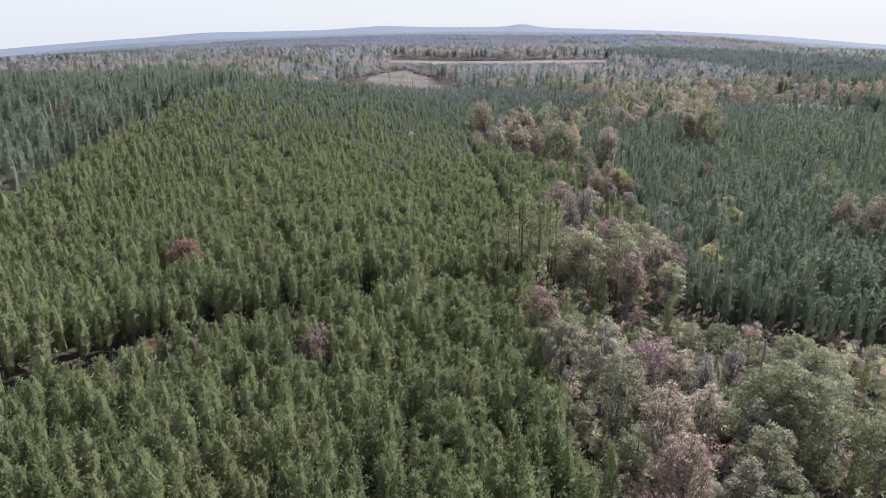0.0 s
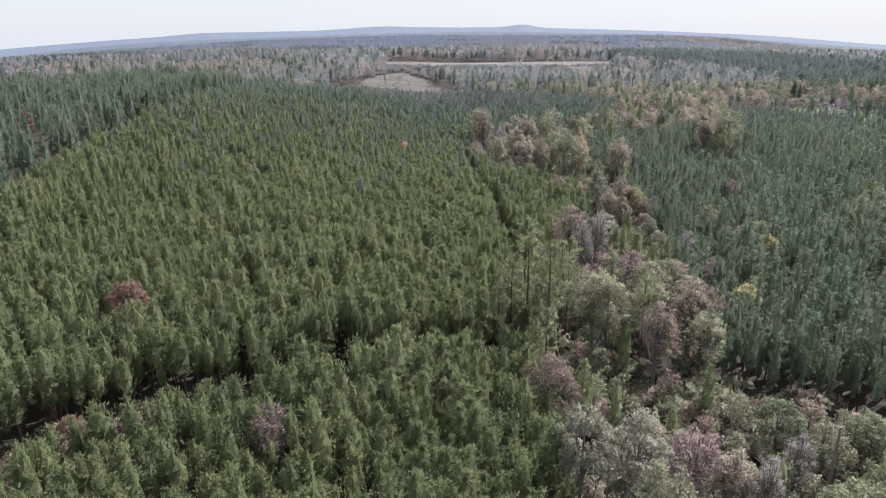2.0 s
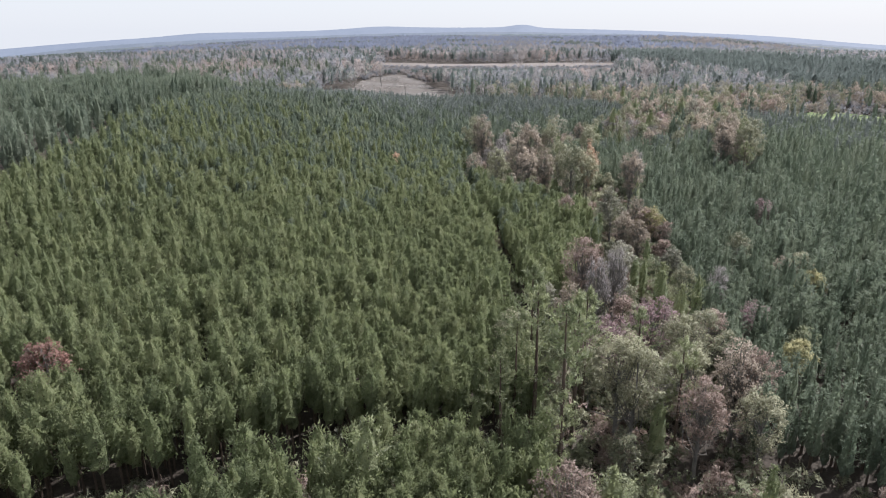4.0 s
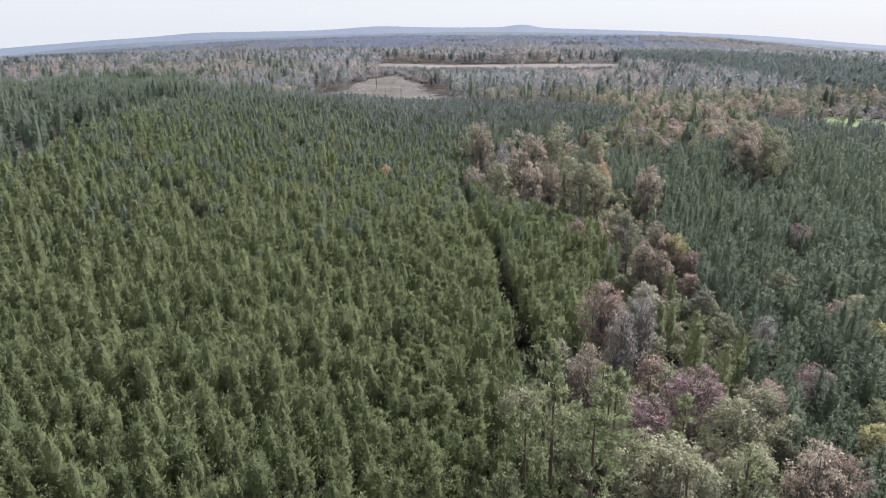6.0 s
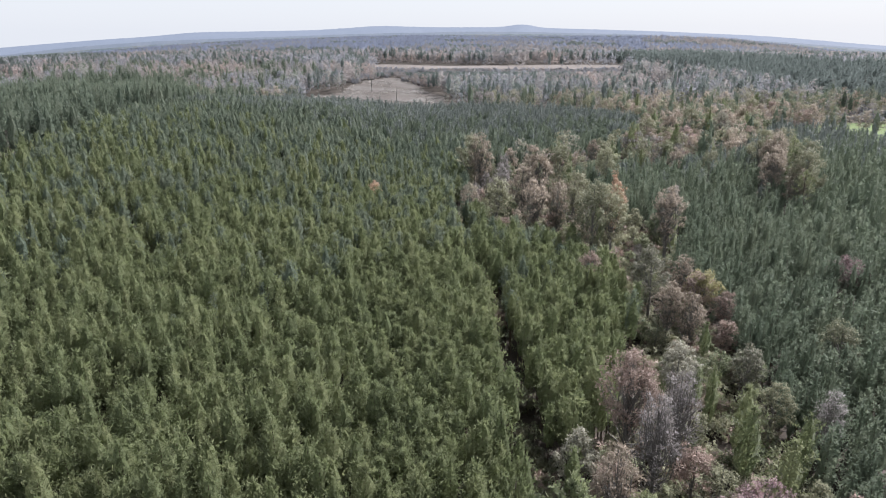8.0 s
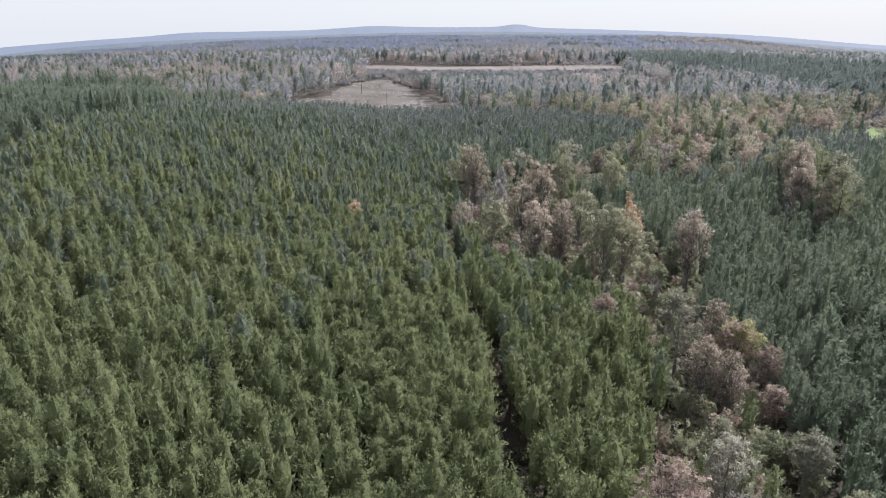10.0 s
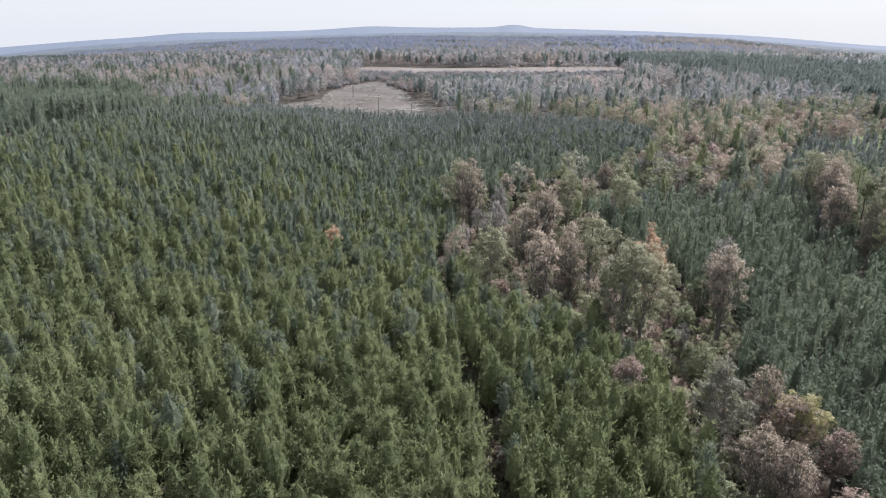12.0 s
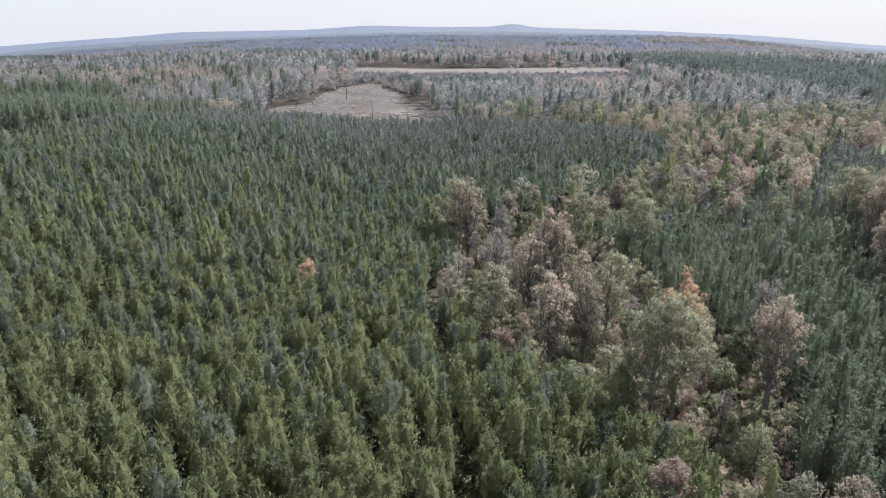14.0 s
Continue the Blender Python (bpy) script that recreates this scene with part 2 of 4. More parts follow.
ysteps = np.r_[np.geomspace(1200, 60, 12) * -1, np.arange(-50, 980, 12), np.geomspace(980, 4950, 36)]
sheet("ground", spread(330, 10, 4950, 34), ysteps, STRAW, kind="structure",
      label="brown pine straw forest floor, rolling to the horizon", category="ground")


# ---- plan ----
def along(points):
    """A line across the plan through (a, b) points: b at a."""
    p = np.array(points, float)
    return lambda v: np.interp(v, p[:, 0], p[:, 1])


road_y = along([(-140, 8), (-64, 66), (-58, 72), (-49, 77), (-39, 86.5), (-24, 95), (-13, 100), (10, 103), (38, 95), (48, 91), (60, 84.5), (140, 46)])
road_half = along([(-140, 7.5), (-46, 7.5), (-36, 6), (-23, 3.8), (-12, 5), (0, 2.5), (30, 4), (45, 6.5), (140, 6.5)])
break_x = along([(99, 14), (144, 13.6), (157, 12.5), (175, 12), (193, 10.2), (208, 8.6), (247, 5.5), (284, 3), (447, -6)])
belt_x = along([(24, 44), (45, 38), (72, 36.5), (87, 38), (91, 26), (99, 24), (127, 28), (154, 36), (174, 41), (195, 40), (205, 40), (218, 34), (242, 29), (269, 24), (283, 30), (303, 75), (331, 98), (378, 120), (419, 130)])
belt_w = along([(24, 26), (45, 25), (72, 25), (87, 25), (91, 13), (99, 12), (127, 13), (154, 9), (174, 7), (195, 6), (205, 12), (218, 22), (242, 20), (267, 15), (283, 24), (303, 30), (331, 22), (378, 30), (419, 60)])


def in_belt(x, y):
    return (np.abs(x - belt_x(y)) < belt_w(y)) & (y < 419)


def in_clearing(x, y):
    wob = 3.5 * np.sin(x / 9 + y / 19) + 2.5 * np.sin(y / 9)
    west = np.interp(y, [421, 471, 574, 632], [-80, -86, -64, -52])
    east = np.interp(y, [421, 438, 513, 632], [14, 12, -3, -36])
    return (y > 418) & (y < 632) & (x > west + wob) & (x < east + wob)


def in_field(x, y):
    return (np.abs(y - 772 - 0.04 * x) < 45) & (x > -85) & (x < 190)


def in_brown(x, y):
    return ((x - 147) / 13) ** 2 + ((y - 530) / 36) ** 2 < 1


def in_pasture(x, y):
    return ((x - 203) / 30) ** 2 + ((y - 374) / 36) ** 2 < 1


def open_land(x, y):
    return in_clearing(x, y) | in_field(x, y) | in_brown(x, y) | in_pasture(x, y)


def far_edge(x):
    return np.interp(x, [-120, -80, -28, 12, 60, 90, 150, 190], [366, 418, 429, 418, 412, 390, 366, 331])


def in_plantation(x, y):
    ok = (x > -101) & (x < 200) & (y < far_edge(x)) & (y > -30)
    ok &= np.abs(y - road_y(x)) > road_half(x)
    ok &= ~(in_belt(x, y)) & (np.abs(x - break_x(y)) > np.where((y < 101) | (y > 246), 0, np.where((y > 120) & (y < 190), 1.6, 0.9)))
    return ok & ~open_land(x, y)


# the trees that stand out, by hue, place and the level of their tops
GROVE_SOUTH = [("pink", 25.1, 74.0, 10.3), ("silver", 13.1, 70.6, 15.4), ("silver", 18.3, 71.3, 13.9), ("brown", 12.3, 84.9, 12.6), ("olive", 18.7, 65.2, 12.8),
               ("tan", 27.7, 72.1, 9.5), ("grey", 36.3, 76.6, 7.9), ("green", 38.3, 84.3, 6.8), ("green", 48.3, 83.0, 6.3), ("green", 35.4, 63.8, 12.1),
               ("green", 38.4, 62.3, 12.6), ("green", 43.9, 69.6, 10.5), ("tan", 21.7, 57.2, 13.9), ("tan", 27.3, 62.1, 10.7), ("silver", 32.9, 60.6, 9.3),
               ("brown", 20.9, 50.2, 12.6), ("olive", 29.9, 53.1, 11.6), ("green", 41.9, 54.3, 11.6), ("grey", 30.9, 71.4, 9.5), ("pink", 17.9, 45.7, 9.5), ("silver", 25.9, 49.4, 10.5)]
GROVE_MIDDLE = [("olive", 21.4, 105.4, 15.6), ("olive", 34.9, 117.4, 12.6), ("tan", 35.3, 106.2, 13.9), ("brown", 28.8, 99.7, 12.6), ("olive", 35.8, 100.4, 10.5),
                ("silver", 32.5, 149.2, 12.1), ("grey", 24.9, 133.2, 14.9), ("brown", 44.8, 177.7, 10.0), ("pink", 48.5, 130.4, 7.9), ("brown", 23.8, 139.9, 15.4),
                ("grey", 28.5, 138.0, 14.7), ("silver", 42.6, 153.7, 9.3), ("pink", 30.3, 122.9, 12.1), ("olive", 31.6, 114.1, 13.3), ("tan", 19.6, 127.5, 12.6),
                ("brown", 37.9, 107.8, 11.8), ("olive", 42.3, 145.1, 8.4), ("grey", 46.6, 140.8, 10.0), ("pink", 23.2, 118.5, 11.1), ("olive", 22.7, 104.0, 14.7),
                ("olive", 30.1, 107.5, 12.8), ("brown", 39.2, 123.4, 9.7), ("tan", 43.7, 182.3, 11.6), ("yellow", 45.9, 178.4, 10.5), ("silver", 16.9, 134.2, 9.5)]
GROVE_EAST = [("tan", 82.5, 133.2, 14.0), ("grey", 89.3, 157.4, 13.1), ("tan", 85.9, 129.0, 15.0), ("olive", 64.6, 150.7, 9.0), ("olive", 57.2, 158.0, 10.3), ("tan", 60.9, 148.3, 9.0),
              ("yellow", 62.8, 142.5, 8.4), ("green", 52.2, 124.3, 6.3), ("yellow", 48.8, 118.2, 7.8), ("pink", 74.1, 186.2, 9.3), ("tan", 88.6, 235.3, 16.3),
              ("olive", 91.4, 235.6, 20.0), ("tan", 98.5, 265.6, 20.0), ("olive", 99.9, 280.2, 18.9), ("olive", 96.9, 248.5, 20.5), ("tan", 93.9, 259.5, 20.0), ("olive", 102.9, 273.0, 20.0), ("tan", 87.9, 246.3, 18.9), ("tan", 105.9, 283.1, 17.9), ("tan", 74.7, 280.9, 12.6), ("olive", 85.3, 281.1, 11.6), ("brown", 91.9, 138.4, 10.5), ("tan", 77.9, 126.9, 8.4)]
GROVE_NORTH = [("tan", 13.4, 266.6, 20.0), ("olive", 10.9, 271.7, 18.9), ("grey", 20.3, 267.7, 13.7), ("tan", 25.9, 239.8, 20.5), ("tan", 22.4, 236.8, 16.8), ("olive", 33.7, 230.0, 16.3),
               ("olive", 33.1, 204.5, 19.8), ("orange", 39.0, 212.7, 19.4), ("olive", 36.9, 207.8, 17.9), ("tan", 49.4, 209.1, 17.4), ("grey", 54.5, 222.1, 14.7), ("brown", 28.8, 185.3, 11.0),
               ("silver", 37.3, 178.1, 14.5), ("tan", 38.2, 171.6, 11.0), ("tan", 41.3, 170.0, 9.5), ("brown", 48.4, 174.8, 7.6), ("tan", 8.9, 232.7, 12.6), ("tan", 23.1, 219.1, 16.8),
               ("olive", 36.9, 270.3, 15.8), ("olive", 49.9, 265.5, 15.3), ("olive", 15.3, 228.0, 14.7), ("tan", 51.9, 294.7, 13.1), ("tan", 78.9, 325.8, 12.6), ("pink", 90.4, 321.4, 13.1),
               ("silver", 104.8, 325.0, 18.9), ("tan", 87.9, 331.0, 17.9), ("olive", 97.9, 336.0, 18.9), ("tan", 109.9, 333.4, 17.9), ("olive", 79.9, 331.7, 15.8), ("tan", 67.9, 310.4, 14.7), ("tan", 28.9, 223.4, 15.8), ("grey", 17.9, 247.0, 14.7)]
GROVES = (GROVE_SOUTH, GROVE_MIDDLE, GROVE_EAST, GROVE_NORTH)


def clear_of_groves(x, y, gap):
    """Away from the trees that stand out."""
    return np.all([(x - a) ** 2 + (y - b) ** 2 > gap ** 2 for grove in GROVES for _, a, b, _ in grove], axis=0)


# ---- tree forms: arrays of triangles ----
rng = np.random.default_rng(7)


def unit(v):
    return v / np.maximum(np.linalg.norm(v, axis=-1, keepdims=True), 1e-6)


def blades(p, d, length, width):
    """One narrow triangle at each point p, pointing along d."""
    n = len(p)
    d = unit(d)
    side = unit(np.cross(d, rng.normal(size=(n, 3))))
    w, le = np.reshape(width, (-1, 1)), np.reshape(length, (-1, 1))
    back = p - d * le * 0.25
    v = np.stack([back - side * w / 2, back + side * w / 2, p + d * le * 0.75], 1)
    return v.reshape(-1, 3)


def plates(p, normal, size):
    """One leaf-like triangle at each point, facing along normal."""
    n = len(p)
    normal = unit(normal)
    a = unit(np.cross(normal, rng.normal(size=(n, 3))))
    b = np.cross(normal, a)
    s = np.reshape(size, (-1, 1))
    v = np.stack([p - a * s * 0.55 - b * s * 0.35, p + a * s * 0.55 - b * s * 0.35, p + b * s * 0.7], 1)
    return v.reshape(-1, 3)


def tube(points, radii, sides=5):
    """A tapered limb through points, as triangles."""
    points = np.asarray(points, float)
    ring = []
    for i, (q, r) in enumerate(zip(points, radii)):
        d = unit(points[min(i + 1, len(points) - 1)] - points[max(i - 1, 0)])
        u = unit(np.cross(d, (0.31, 0.95, 0.1)))
        w = np.cross(d, u)
        t = np.linspace(0, 2 * np.pi, sides, endpoint=False)[:, None]
        ring.append(q + r * (np.cos(t) * u + np.sin(t) * w))
    out = []
    for a, b in zip(ring[:-1], ring[1:]):
        a2, b2 = np.roll(a, -1, 0), np.roll(b, -1, 0)
        out += [np.stack([a, a2, b2], 1), np.stack([a, b2, b], 1)]
    return np.concatenate(out).reshape(-1, 3)


def soft(tris, ways, rough=0.35, inner=False):
    """Triangles with a normal at each corner: that of the mass they belong to, roughened by their own."""
    t = tris.reshape(-1, 3, 3)
    own = unit(np.cross(t[:, 1] - t[:, 0], t[:, 2] - t[:, 0]))
    turned = (own * ways).sum(-1) < 0
    t = np.where(turned[:, None, None], t[:, ::-1], t)
    own = np.where(turned[:, None], -own, own)
    n = unit(unit(ways) + rough * own)
    return np.concatenate([t.reshape(-1, 3), np.repeat(n, 3, axis=0), np.full((len(tris), 1), 10.0 * inner)], 1)


def pine_form(tufts, blade, core_sides=7, h=10.0, r=1.55, base=0.4, branches=46, levels=5, core=0.5, taper=5.0, spire=0.06, rough=0.7):
    """A young pine's crown and trunk: whorls of upswept branches ending in needle tufts round a lean inner mass."""
    u = np.sort(rng.uniform(0, 1, branches)) ** 0.6
    radius = lambda q: r * ((1 - np.clip(q, 0, 1) ** taper) * 0.95 + spire) * np.clip(q / 0.18 + 0.6, 0, 1)
    a = np.arange(branches) * 2.4 + rng.uniform(-0.5, 0.5, branches)
    out = np.stack([np.cos(a), np.sin(a), np.zeros(branches)], -1)
    tip = out * (radius(u) * rng.uniform(0.55, 1.3, branches))[:, None]
    tip[:, 2] = h * (base + (0.97 - base) * u) + 0.25 * np.linalg.norm(tip[:, :2], axis=1)
    pick = rng.integers(0, branches, tufts)
    t = rng.uniform(0.15, 1.0, tufts)[:, None] ** 0.55
    p = tip[pick] * np.concatenate([t, t, np.ones_like(t)], 1)
    p[:, 2] -= (1 - t[:, 0]) * 0.5 * np.linalg.norm(tip[pick][:, :2], axis=1)
    p += rng.normal(size=(tufts, 3)) * (0.13, 0.13, 0.17)
    d = out[pick] * 0.5 + (0, 0, 0.8) + rng.normal(size=(tufts, 3)) * 0.5
    d[u[pick] > 0.95] += (0, 0, 0.6)
    le = blade * rng.uniform(0.65, 1.35, tufts)
    centre = np.zeros((tufts, 3))
    centre[:, 2] = p[:, 2] - 0.8
    lump = p - tip[pick] * (0.72, 0.72, 1.0) + (0, 0, 0.15)
    crown = [soft(blades(p, d, le, le * 0.42), 0.7 * unit(p - centre) + unit(lump), rough)]
    prof = []
    for i in range(levels + 1):
        q = i / levels
        t = np.linspace(0, 2 * np.pi, core_sides, endpoint=False) + i * 0.5
        rr = radius(q) * core * rng.uniform(0.5, 1.3, core_sides) * (0.3 if i == levels else 1.0)
        prof.append(np.stack([rr * np.cos(t), rr * np.sin(t), np.full(core_sides, h * (base + (0.95 - base) * q)) + rng.uniform(-0.3, 0.3, core_sides)], -1))
    for m, k in zip(prof[:-1], prof[1:]):
        m2, k2 = np.roll(m, -1, 0), np.roll(k, -1, 0)
        for tri in (np.stack([m, m2, k2], 1), np.stack([m, k2, k], 1)):
            crown.append(soft(tri.reshape(-1, 3), unit(tri.mean(1) * (1, 1, 0)) + (0, 0, 0.5), 0.6, True))
    trunk = tube([(0, 0, -0.6), (0.03, 0, 0.35 * h), (0, 0.03, 0.92 * h)], [0.13, 0.10, 0.03])
    return np.concatenate(crown), trunk


PHI = (1 + 5 ** 0.5) / 2
ICO = unit(np.array([(-1, PHI, 0), (1, PHI, 0), (-1, -PHI, 0), (1, -PHI, 0), (0, -1, PHI), (0, 1, PHI), (0, -1, -PHI), (0, 1, -PHI), (PHI, 0, -1), (PHI, 0, 1), (-PHI, 0, -1), (-PHI, 0, 1)]))
ICO_FACES = np.array([(a, b, c) for a in range(12) for b in range(12) for c in range(12)
                      if a < b and a < c and all(abs(np.dot(ICO[p], ICO[q]) - 0.4472) < 0.01 for p, q in ((a, b), (b, c), (c, a)))
                      and np.dot(np.cross(ICO[b] - ICO[a], ICO[c] - ICO[a]), ICO[a]) > 0])


OCTA = np.array([(1, 0, 0), (-1, 0, 0), (0, 1, 0), (0, -1, 0), (0, 0, 1), (0, 0, -1)], float)
OCTA_FACES = np.array([(0, 2, 4), (2, 1, 4), (1, 3, 4), (3, 0, 4), (2, 0, 5), (1, 2, 5), (3, 1, 5), (0, 3, 5)])


def lump_form(h, w, lumps, leaves, leaf_size, low=0.12, fine=True, calm=0.5):
    """A broadleaved crown seen from afar: a heap of uneven leaf masses with loose sprays about their edges."""
    ball, faces = (ICO, ICO_FACES) if fine else (OCTA, OCTA_FACES)
    d = unit(rng.normal(size=(lumps, 3)) + (0, 0, 0.3))
    c = d * rng.uniform(0.25, 1.0, lumps)[:, None] ** 0.5 * (w * 0.36, w * 0.36, h * (1 - low) * 0.42)
    c[:, 2] += h * (1 + low) / 2
    rad = w * rng.uniform(0.12, 0.22, lumps)
    crown = []
    up = np.array((0.15, -0.2, 1.0))
    for q, r in zip(c, rad):
        v = ball * r * rng.uniform(0.6, 1.35, (len(ball), 1)) * (1, 1, 1.25) + q
        n = (1 - calm) * (unit(v - q) + 0.45 * unit(v - (0, 0, h * 0.4))) + calm * up
        k = faces.size
        crown.append(np.concatenate([v[faces].reshape(-1, 3), unit(n)[faces].reshape(-1, 3), np.full((k, 1), 10.0)], 1))
    if leaves:
        pick = rng.integers(0, lumps, leaves)
        n = unit(rng.normal(size=(leaves, 3)) + (0, 0, 0.4))
        p = c[pick] + n * (rad[pick] * rng.uniform(0.8, 1.7, leaves))[:, None] * (1, 1, 1.3)
        crown.append(soft(plates(p, n + rng.normal(size=n.shape) * 0.6, leaf_size * rng.uniform(0.6, 1.3, leaves)), (1 - calm) * (n + 0.4 * unit(p - (0, 0, h * 0.4))) + calm * up, 0.4))
    return np.concatenate(crown)


def broad_form(h, w, leaves, leaf_size, clumps=34, bole=0.3, bare=0.0, lean=0.0, flat=0.75, limbs=6, calm=0.0):
    """A broadleaved tree: tapered trunk, forking limbs, and leaf clumps at the limbs' ends with gaps between them."""
    cz, rz = h * (1 + bole) / 2, h * (1 - bole) / 2
    d = unit(rng.normal(size=(clumps, 3)) * (1, 1, 0.9) + (0, 0, 0.25))
    q = rng.uniform(0.35, 1.0, clumps) ** 0.6
    c = d * q[:, None] * (w / 2 * 0.86, w / 2 * 0.86, rz * 0.86)
    taper = 1 - 0.45 * np.clip(-c[:, 2] / rz, 0, 1) - 0.25 * np.clip(c[:, 2] / rz, 0, 1)
    c[:, :2] *= taper[:, None]
    c[:, 2] += cz
    c[:, 0] += lean * c[:, 2]
    top = np.array([lean * h * 0.9, 0, h * 0.9])
    r0 = 0.014 * h + 0.05
    fork = h * bole * 0.9
    wood = [tube([(0, 0, -0.8), (lean * fork * 0.5, 0.05, fork * 0.5), (lean * fork, 0, fork), tuple(top * 0.62 + (0.1, 0.1, 0)), tuple(top)],
                 [r0 * 1.25, r0, r0 * 0.8, r0 * 0.42, 0.03], 6)]
    for i in range(clumps):
        if i % max(1, clumps // (limbs * 3)) and not bare:
            continue
        start_z = rng.uniform(0.55, 1.0) * min(c[i, 2] * 0.8, h * 0.7)
        start_z = max(start_z, fork * 0.8)
        s = np.array([lean * start_z, 0, start_z])
        m = (s + c[i]) / 2 + (0, 0, -0.05 * h) + rng.normal(size=3) * 0.03 * h
        rr = r0 * (0.34 if bare else 0.38) * (1 - 0.5 * start_z / h)
        wood.append(tube([s, m, c[i]], [rr, rr * 0.6, 0.025], 4))
    pick = rng.integers(0, clumps, leaves)
    rad = w * rng.uniform(0.62, 1.05, clumps) / clumps ** 0.5
    n = unit(rng.normal(size=(leaves, 3)) + (0, 0, 0.3))
    p = c[pick] + n * (rad[pick] * rng.uniform(0.55, 1.1, leaves))[:, None] * (1, 1, flat)
    nn = n + rng.normal(size=(leaves, 3)) * 0.55
    sz = leaf_size * rng.uniform(0.6, 1.35, leaves)
    if bare:
        k = int(leaves * bare)
        twigs = blades(p[:k], n[:k] + (0, 0, 0.5), sz[:k] * 2.6, sz[:k] * 0.22)
        crown = np.concatenate([twigs, plates(p[k:], nn[k:], sz[k:])])
    else:
        crown = plates(p, nn, sz)
    middle = np.array([lean * cz, 0, cz - 0.2 * rz])
    crown = soft(crown, (1 - calm) * (n + 0.6 * unit(p - middle) + 0.25 * rng.normal(size=n.shape)) + calm * np.array((0.1, -0.25, 1.2)))
    return crown, np.concatenate(wood)


def many(name, form, spots, material, **tags):
    """One object out of a form's triangles set at spots: rows of x, y, size across, size up, turn, tint."""
    spots = np.asarray(spots, float)
    c, s = np.cos(spots[:, 4])[:, None], np.sin(spots[:, 4])[:, None]
    f = form[None]
    x = (f[..., 0] * c - f[..., 1] * s) * spots[:, 2:3] + spots[:, 0:1]
    y = (f[..., 0] * s + f[..., 1] * c) * spots[:, 2:3] + spots[:, 1:2]
    z = f[..., 2] * spots[:, 3:4] + ground_z(spots[:, 0], spots[:, 1])[:, None]
    v = np.stack([x, y, z], -1).reshape(-1, 3)
    tint = (spots[:, 5:6] + (f[..., 6] if form.shape[1] == 7 else 0 * f[..., 0])).ravel()
    normals = None
    if form.shape[1] == 7:
        normals = np.stack([f[..., 3] * c - f[..., 4] * s, f[..., 3] * s + f[..., 4] * c, f[..., 5] + 0 * c], -1).reshape(-1, 3)
    return mesh_object(name, v, np.arange(len(v)).reshape(-1, 3), material, tint=tint, normals=normals, kind="stuff", **tags)


def tree_thing(name, forms, leaves, bark, label, category="tree"):
    """A tree of its own: an empty at its foot with its trunk and crown."""
    ob = new(name)
    ob.empty_display_size = 0.5
    tagged(ob, label, category)
    crown, trunk = forms
    mesh_object("trunk", trunk, np.arange(len(trunk)).reshape(-1, 3), bark, ob, np.zeros(len(trunk)))
    mesh_object("crown", crown[:, :3], np.arange(len(crown)).reshape(-1, 3), leaves, ob, crown[:, 6], crown[:, 3:6])
    return ob


# ---- fields and clearings ----
sheet("clearing", np.arange(-110, 40, 3.0), np.arange(412, 640, 3.5), CLEARCUT, 0.35, in_clearing, kind="structure",
      label="logged clearing of bare reddish soil and slash", category="clearing")
sheet("far_field", np.arange(-100, 204, 6.0), np.arange(716, 832, 6.0), DRYGRASS, 0.5, in_field, kind="structure",
      label="pale dry grass field between woods", category="field")
sheet("small_field", np.arange(128, 168, 2.5), np.arange(488, 572, 3.0), DRYGRASS, 0.35, in_brown, kind="structure",
      label="small dry brown field among hardwoods", category="field")
sheet("pasture", np.arange(165, 240, 3.0), np.arange(322, 418, 3.5), GREENGRASS, 0.35, in_pasture, kind="structure",
      label="green mown pasture by the woods", category="field")


# ---- distant ridges ----
def ridge(name, dist, profile, material, rough_top, seed, label):
    """A wooded ridge across the whole distance, its top uneven with trees."""
    b = np.linspace(-1.0, 1.0, 2200)   # sideways over forwards
    g = np.random.default_rng(seed)
    swell = sum(np.sin(b * k + g.uniform(0, 6)) / k for k in (9, 18, 31, 56)) * 0.004
    top = 46.3 + dist * (profile(b) + swell)
    trees = np.interp(b, np.linspace(-1.0, 1.0, 1100), g.normal(size=1100)) * rough_top
    front = np.maximum(top - 60 - dist * 0.03, -260)
    rows = []
    for q in (0.0, 0.35, 0.7, 0.9, 0.98, 1.0):
        dd = dist * (0.86 + 0.14 * q)
        z = front + (top - front) * q ** 0.75 + trees * (q == 1.0)
        rows.append(np.stack([b * dd, np.full_like(b, dd), z], -1))
    v = np.concatenate(rows)
    i = np.arange(len(b) * 6).reshape(6, len(b))
    f = np.stack([i[:-1, :-1], i[:-1, 1:], i[1:, 1:], i[1:, :-1]], -1).reshape(-1, 4)
    mesh_object(name, v, f, material, kind="structure", label=label, category="backdrop", smooth_shade=True)


def knoll(b, at, width, height):
    return height * np.exp(-((b - at) / width) ** 2)


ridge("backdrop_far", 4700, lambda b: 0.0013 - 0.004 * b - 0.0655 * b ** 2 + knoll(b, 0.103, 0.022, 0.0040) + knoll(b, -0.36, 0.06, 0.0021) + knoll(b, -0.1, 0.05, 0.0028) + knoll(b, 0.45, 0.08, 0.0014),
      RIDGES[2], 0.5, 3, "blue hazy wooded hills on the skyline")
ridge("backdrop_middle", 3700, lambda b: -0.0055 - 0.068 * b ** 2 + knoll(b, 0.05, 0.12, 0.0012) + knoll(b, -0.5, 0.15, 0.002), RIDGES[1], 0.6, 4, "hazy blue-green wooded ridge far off")
